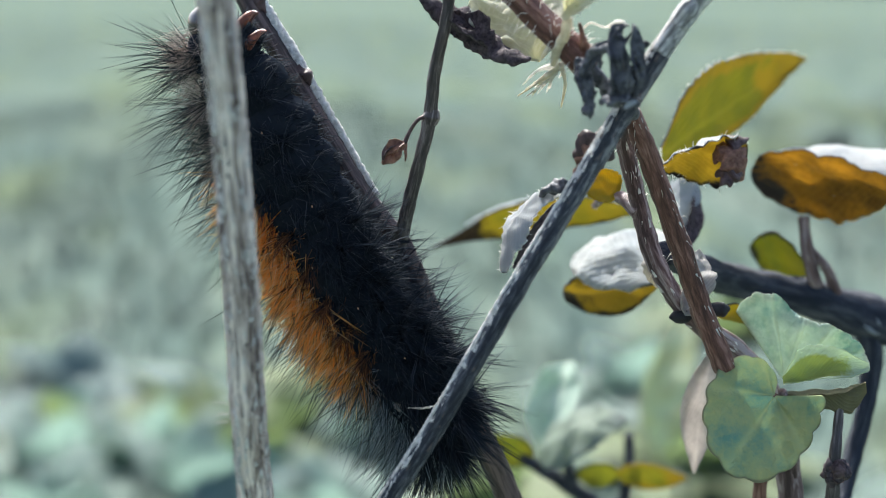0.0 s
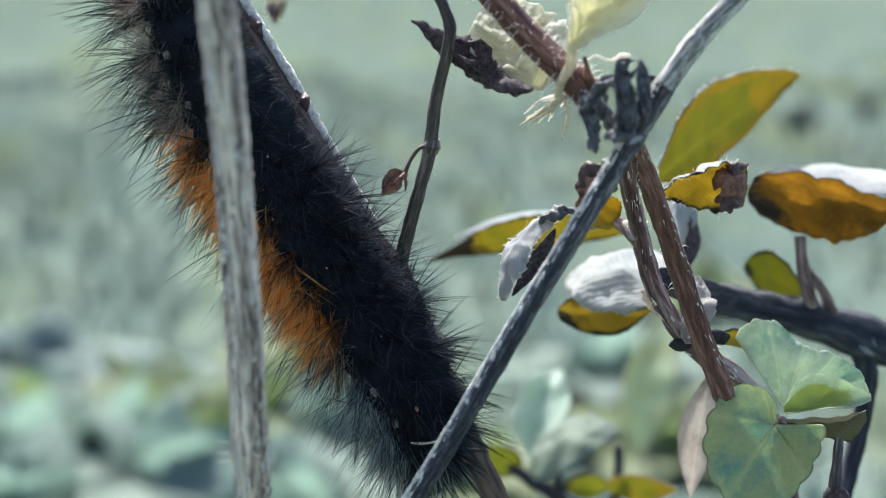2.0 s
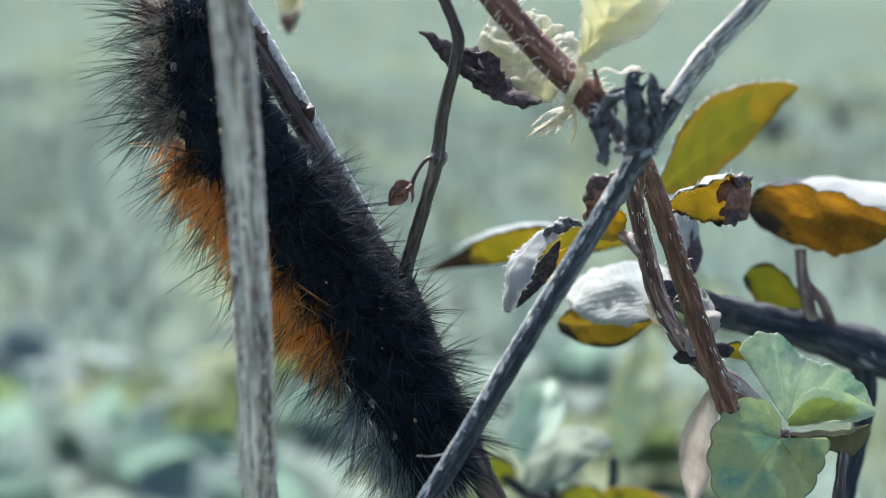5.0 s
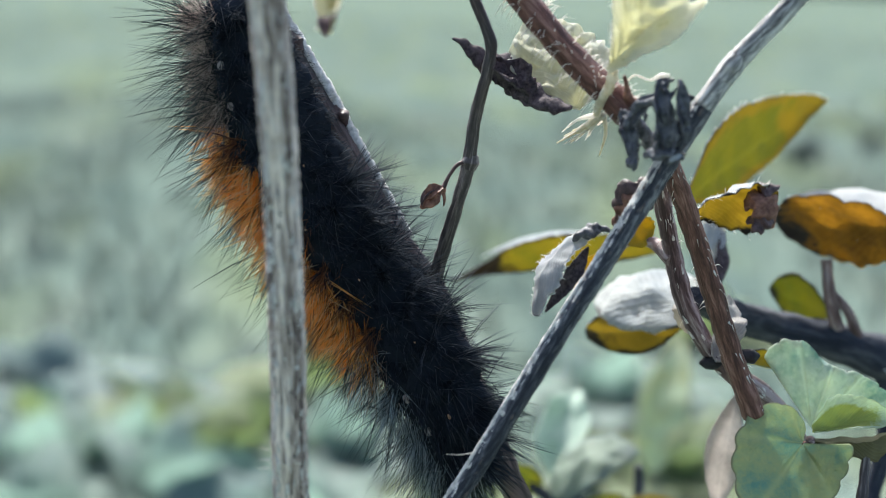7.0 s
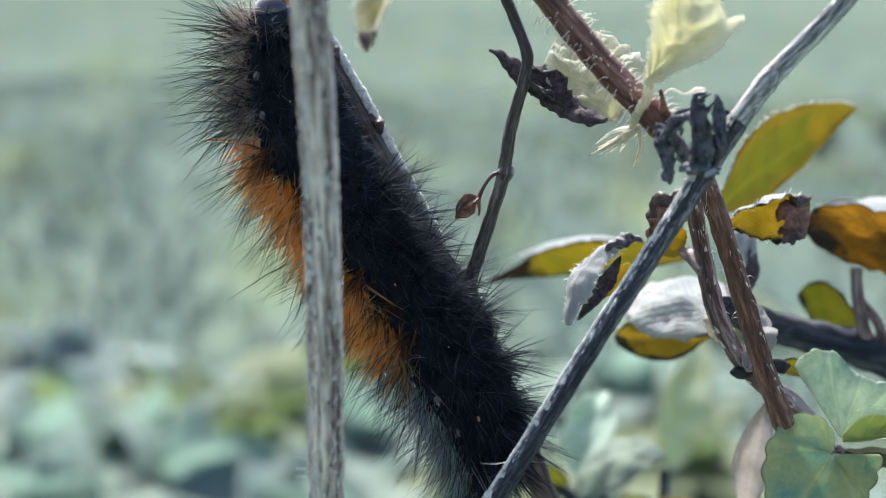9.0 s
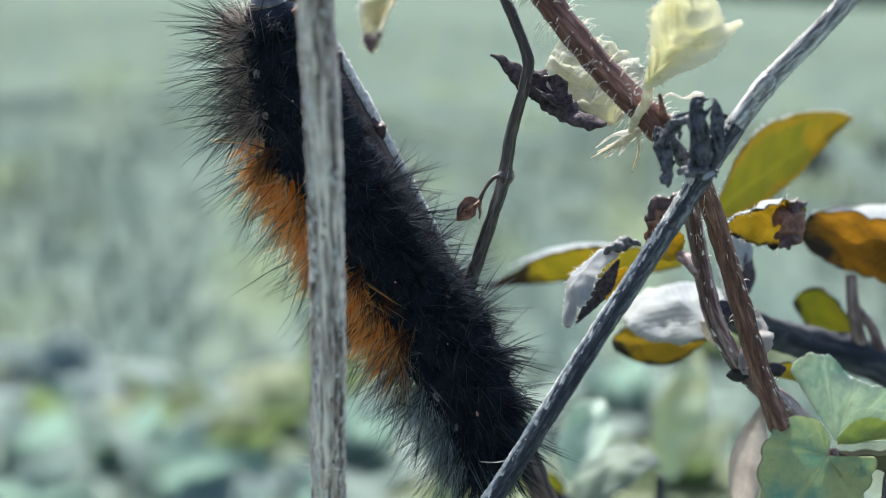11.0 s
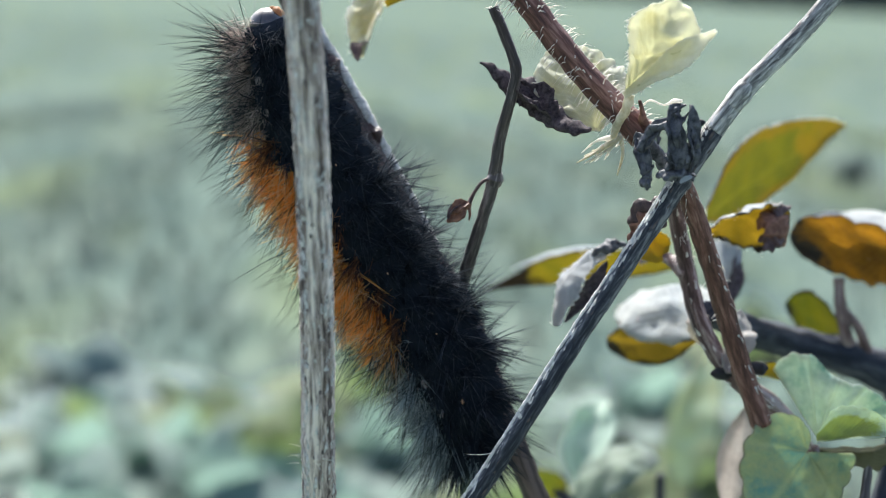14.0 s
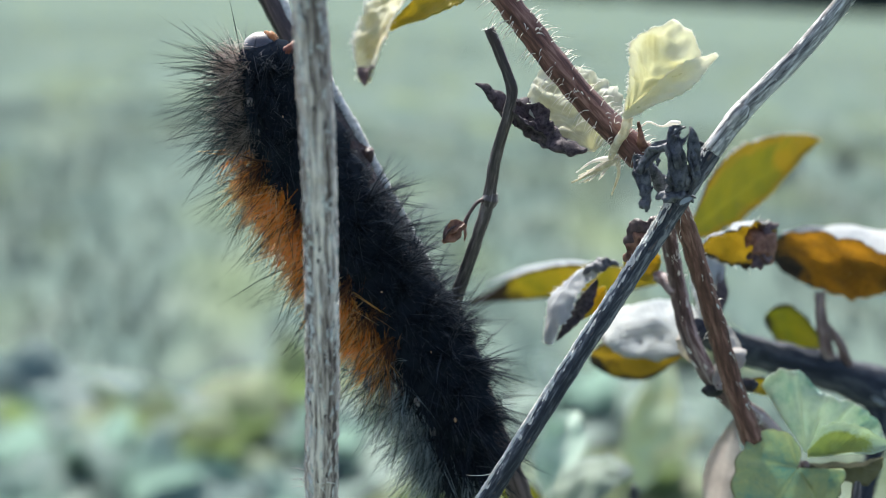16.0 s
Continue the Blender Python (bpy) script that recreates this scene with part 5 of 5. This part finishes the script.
def dress(tufts, k, r, rng):
    """Sets the bristles of segment k."""
    tail = k - 9
    sweep = 0.3 if k == 0 else -0.1 if k < 3 else -0.3 if k < 10 else -0.4 - 0.2 * (k - 9)
    for n, back in enumerate(WARTS):
        for side in (1, -1) if back else (1,):
            az = side * (back + rng.uniform(-0.06, 0.06))
            axis = Vector((math.cos(az), math.sin(az), 0))
            spot = Vector((axis.x * (1.0 if axis.x > 0 else BELLY[k] * 0.965), axis.y, 0)) * r * 0.97 + Vector((0, 0, 0.55 * (-1) ** n + rng.uniform(-0.25, 0.25)))
            warm = back < BAND_REACH.get(k, -1)
            if warm:
                for z in (-1.2, 0.0, 1.2):
                    low = spot + Vector((0, 0, z))
                    tufts.fan("orange", low, axis, 18, 1, 0.4, 2.2, 4.6, sweep, loose=0.5)
                    tufts.fan("orange", low, axis, 6, 3, 0.36, 3.2, 5.4, sweep, loose=0.3)
                if back < 0.6:
                    tufts.fan("teal", spot, axis, 10, 2, 0.42, 5.8, 9.5, sweep, loose=0.4)
                    tufts.fan("black", spot, axis, 3, 2, 0.42, 4.4, 7.0, sweep, loose=0.4)
                elif back > BAND_REACH[k] - 0.35:
                    tufts.fan("brown", spot, axis, 5, 5, 0.35, 2.8, 4.6, sweep, (0.1, 0, -0.2))
            elif k in BAND_REACH and back < BAND_REACH[k] + 0.5:
                tufts.fan("brown", spot, axis, 14, 4, 0.42, 2.8, 5.2, sweep, (0.45, 0, -0.25))
                tufts.fan("brown", spot, axis, 40, 1, 0.5, 1.4, 3.4, sweep, (0.4, 0, 0), 0.6)
                tufts.fan("black", spot, axis, 10, 4, 0.45, 1.8, 3.6, sweep)
            elif back < 0.95 and k < 4:
                for z in (-1.1, 0.0, 1.1):
                    tufts.fan("smoke", spot + Vector((0, 0, z)), axis, 32, 1, 0.5, 1.8, 4.4, sweep, loose=0.5)
                tufts.fan("teal", spot, axis, 16, 2, 0.6, 5.0, 9.0, sweep, loose=0.25)
                tufts.fan("black", spot, axis, 4, 2, 0.6, 4.0, 6.8, sweep)
            elif back < 0.95 and tail >= 0:
                for z in (-0.9, 0.7):
                    low = spot + Vector((0, 0, z))
                    tufts.fan("rust" if tail == 0 else "blue", low, axis, 22, 1, 0.45, 2.2, 5.4, sweep, loose=0.5)
                tufts.fan("blue", spot, axis, 9, 3, 0.45, 4.4, 7.4, sweep, loose=0.3)
                tufts.fan("black", spot, axis, 6, 2, 0.45, 2.0, 4.0, sweep, loose=0.4)
                tufts.fan("teal", spot, axis, 8, 2, 0.5, 4.4, 8.2, sweep, loose=0.3)
            elif back > (2.3 if k < 5 else 2.7):
                tufts.fan("black", spot, axis, 8, 3, 0.5, 0.8, 1.6, sweep)
            else:
                long = back > 1.9
                flat = 0.0 if long else -0.6
                tufts.fan("black", spot, axis, (8 if k < 5 else 16) if long else 10, 3, 0.55 if long else 0.38, (2.6 if k < 5 else 4.2) if long else 2.4, (4.4 if k < 5 else 7.2) if long else 4.2, sweep + (0.2 if long else flat))
                tufts.fan("black", spot, axis, 40, 1, 0.5 if long else 0.35, 1.6, 3.6, sweep + flat, loose=0.6)
    if k == SEGMENTS - 1:
        for n in range(60):
            az, low = rng.uniform(0, 6.283), rng.uniform(0.2, 1.0)
            axis = Vector((math.cos(az) * low, math.sin(az) * low, -1.0)).normalized()
            tufts.fan(("black", "black", "teal", "blue")[n % 4], axis * 2.2, axis, 4, 3, 0.35, 2.2, 5.2, loose=0.3)
    for _ in range(330):
        back = rng.uniform(BAND_REACH[k] + 0.25 if k in BAND_REACH else 1.05, 2.9)
        az = back * rng.choice((1, -1))
        axis = Vector((math.cos(az), math.sin(az), 0))
        spot = Vector((axis.x * (1.0 if axis.x > 0 else BELLY[k] * 0.965), axis.y, 0)) * r * 0.95 + Vector((0, 0, rng.uniform(-1.7, 1.7)))
        tufts.fan("black", spot, axis, 1, 1, 0.5, 0.9, 2.0, sweep)


def caterpillar():
    rng = random.Random(5)
    skin = plain("dark caterpillar skin", (0.013, 0.017, 0.024), (0.022, 0.027, 0.036), 300, 0.95, 0.0, 0.4)
    tan_skin = plain("orange caterpillar skin", (0.95, 0.44, 0.07), (0.99, 0.60, 0.15), 1500, 0.8, 0.05, 0.4)
    hairs = {
        "black": (hair_material("black bristle", ((0.0, (0.010, 0.014, 0.020)), (0.6, (0.022, 0.028, 0.038)), (0.9, (0.045, 0.052, 0.064)), (1.0, (0.10, 0.105, 0.12))), 0.8, 0.0, 0.04), 0.000036, "black_bristles", "long black bristles in pointed tufts"),
        "orange": (hair_material("orange bristle", ((0.0, (0.99, 0.38, 0.05)), (0.4, (0.99, 0.54, 0.14)), (0.75, (0.99, 0.68, 0.28)), (1.0, (0.99, 0.88, 0.64))), 0.38, 0.66, 0.6, 1.0), 0.000042, "orange_bristles", "dense orange bristles"),
        "teal": (hair_material("dark grey bristle", ((0.0, (0.015, 0.024, 0.028)), (1.0, (0.055, 0.07, 0.075))), 0.6, 0.2), 0.000030, "outer_bristles", "long dark grey outer bristles"),
        "smoke": (hair_material("smoky bristle", ((0.0, (0.26, 0.20, 0.18)), (0.6, (0.62, 0.52, 0.48)), (1.0, (0.88, 0.80, 0.75))), 0.5, 0.6), 0.000018, "smoky_bristles", "smoky brown-grey bristles"),
        "brown": (hair_material("brown black bristle", ((0.0, (0.06, 0.028, 0.018)), (0.6, (0.19, 0.088, 0.045)), (1.0, (0.50, 0.26, 0.12))), 0.6, 0.35), 0.000030, "brown_bristles", "dark brown bristles along the orange band"),
        "rust": (hair_material("rust grey bristle", ((0.0, (0.20, 0.13, 0.10)), (0.6, (0.46, 0.33, 0.26)), (1.0, (0.66, 0.56, 0.48))), 0.5, 0.55), 0.000020, "rust_bristles", "rusty grey bristles behind the band"),
        "blue": (hair_material("blue grey bristle", ((0.0, (0.09, 0.12, 0.15)), (0.5, (0.39, 0.46, 0.51)), (1.0, (0.78, 0.84, 0.88))), 0.45, 0.5, 0.4), 0.000022, "grey_bristles", "pale blue-grey tail bristles"),
    }
    shell = Mat("glossy head", 0.27, 0.7)
    shell.b.inputs["Coat Weight"].default_value = 0.7
    shell.b.inputs["Coat Roughness"].default_value = 0.22
    shell.colour(shell.ramp(shell.noise(shell.coords("Object"), 700), (0.4, (0.012, 0.012, 0.018)), (0.7, (0.04, 0.02, 0.02))))
    t = thing("caterpillar", BODY_ROOT, "black and orange woolly caterpillar climbing the brown stem", "caterpillar")
    segs = []
    head = new("head", mesh_of("head", *head_shape(), None, (shell.m,)))
    head.parent = t
    head["label"] = "glossy black head"
    segs.append(head)
    mouth = plain("tan mouthpart", (0.42, 0.16, 0.06), (0.72, 0.40, 0.2), 1500, 0.5, 0.3, 0.4, 0.3)
    for k, (place, size) in enumerate((((-1.1, 0.5, 1.2), 0.42), ((-1.25, -0.3, 0.95), 0.38), ((-0.75, 0.3, 1.55), 0.25))):
        v, f = ball((size, size, size * 1.3), 0.4, k, 8, 12)
        ob = new("mouthpart", mesh_of("mouthpart", [p + Vector(place) * MM for p in v], f, None, (mouth,)))
        ob.parent = head
        ob["label"] = "tan mouthpart"
    wart_skin = plain("pale wart", (0.30, 0.26, 0.26), (0.62, 0.56, 0.55), 1800, 0.6, 0.3, 0.6, 0.2)
    for k in range(SEGMENTS):
        r = BODY_RADII[k]
        seg = new("body_segment", body_mesh(r, k, skin, tan_skin))
        seg.parent = t
        segs.append(seg)
        tufts = Tufts(rng)
        dress(tufts, k, r, rng)
        for colour, (roots, ways, lens) in tufts.sets.items():
            mat, thick, name, label = hairs[colour]
            ob = new(name, mesh_of(name, *spikes(roots, ways, lens, thick, 0.06, (0, 0, -1)), None, (mat,)))
            ob.parent = seg
            ob["label"] = label
        if k in (1, 2, 10, 11):
            for az in (0.62, 1.02):
                v, f = ball((0.3, 0.3, 0.36), 0.5, k, 7, 10)
                at = Vector((math.cos(az), math.sin(az), 0)) * r * MM
                ob = new("wart", mesh_of("wart", [p + at for p in v], f, None, (wart_skin,)))
                ob.parent = seg
                ob["label"] = "small pale wart"
    claw = plain("red brown leg", (0.10, 0.025, 0.015), (0.28, 0.09, 0.05), 1500, 0.35, 0.4, 0.2)
    for k, z in ((1, 0.9), (1, -0.7), (2, -0.5)):
        for y in (1.3, -1.3):
            v, f, uv = tube([Vector(p) * MM for p in ((-1.9, y, z), (-2.7, y * 1.1, z + 0.4), (-3.5, y * 0.8, z + 0.7), (-3.9, y * 0.5, z + 0.6))], [0.5 * MM, 0.42 * MM, 0.26 * MM, 0.06 * MM], 9, 5, 0.1, 1500)
            ob = new("leg", mesh_of("leg", v, f, uv, (claw,)))
            ob.parent = segs[k]
            ob["label"] = "small red-brown leg"
    for seg, place, size in ((segs[12], (-0.5, 3.3, 0.6), 0.22), (segs[8], (-0.6, 4.2, 0.3), 0.1), (segs[6], (0.5, 4.2, -0.4), 0.09), (segs[3], (-0.8, 3.9, 0.5), 0.1), (segs[5], (-1.6, 4.0, 0.4), 0.09), (segs[10], (-1.2, 4.0, 0.2), 0.08)):
        v, f = ball((size * 0.6, size, size), 0.3, 3, 6, 9)
        ob = new("speck", mesh_of("speck", [p + Vector(place) * 1.12 * MM for p in v], f, None, (M_TANSPECK,)))
        ob.parent = seg
        ob["label"] = "tiny tan speck of debris"
    return t, segs


def ball(r, rough, seed=0, rings=14, sides=24):
    """An uneven rounded body, radii in millimetres."""
    verts, faces = [], []
    for i in range(rings + 1):
        a = math.pi * i / rings
        for j in range(sides):
            b = 2 * math.pi * j / sides
            n = Vector((math.sin(a) * math.cos(b), math.sin(a) * math.sin(b), math.cos(a)))
            g = 1 + rough * noise.noise(n * 3 + Vector((seed, 0, 0)))
            verts.append(Vector((n.x * r[0], n.y * r[1], n.z * r[2])) * g * MM)
    for i in range(rings):
        for j in range(sides):
            k = (j + 1) % sides
            faces.append((i * sides + j, (i + 1) * sides + j, (i + 1) * sides + k, i * sides + k))
    return verts, faces


worm, worm_parts = caterpillar()


def motions():
    tracks = [[] for _ in worm_parts]
    for t, points in BODY_LINES:
        for track, m in zip(tracks, body_poses(points)):
            track.append((t, m))
    for ob, rows in zip(worm_parts, tracks):
        walk(ob, rows)


motions()
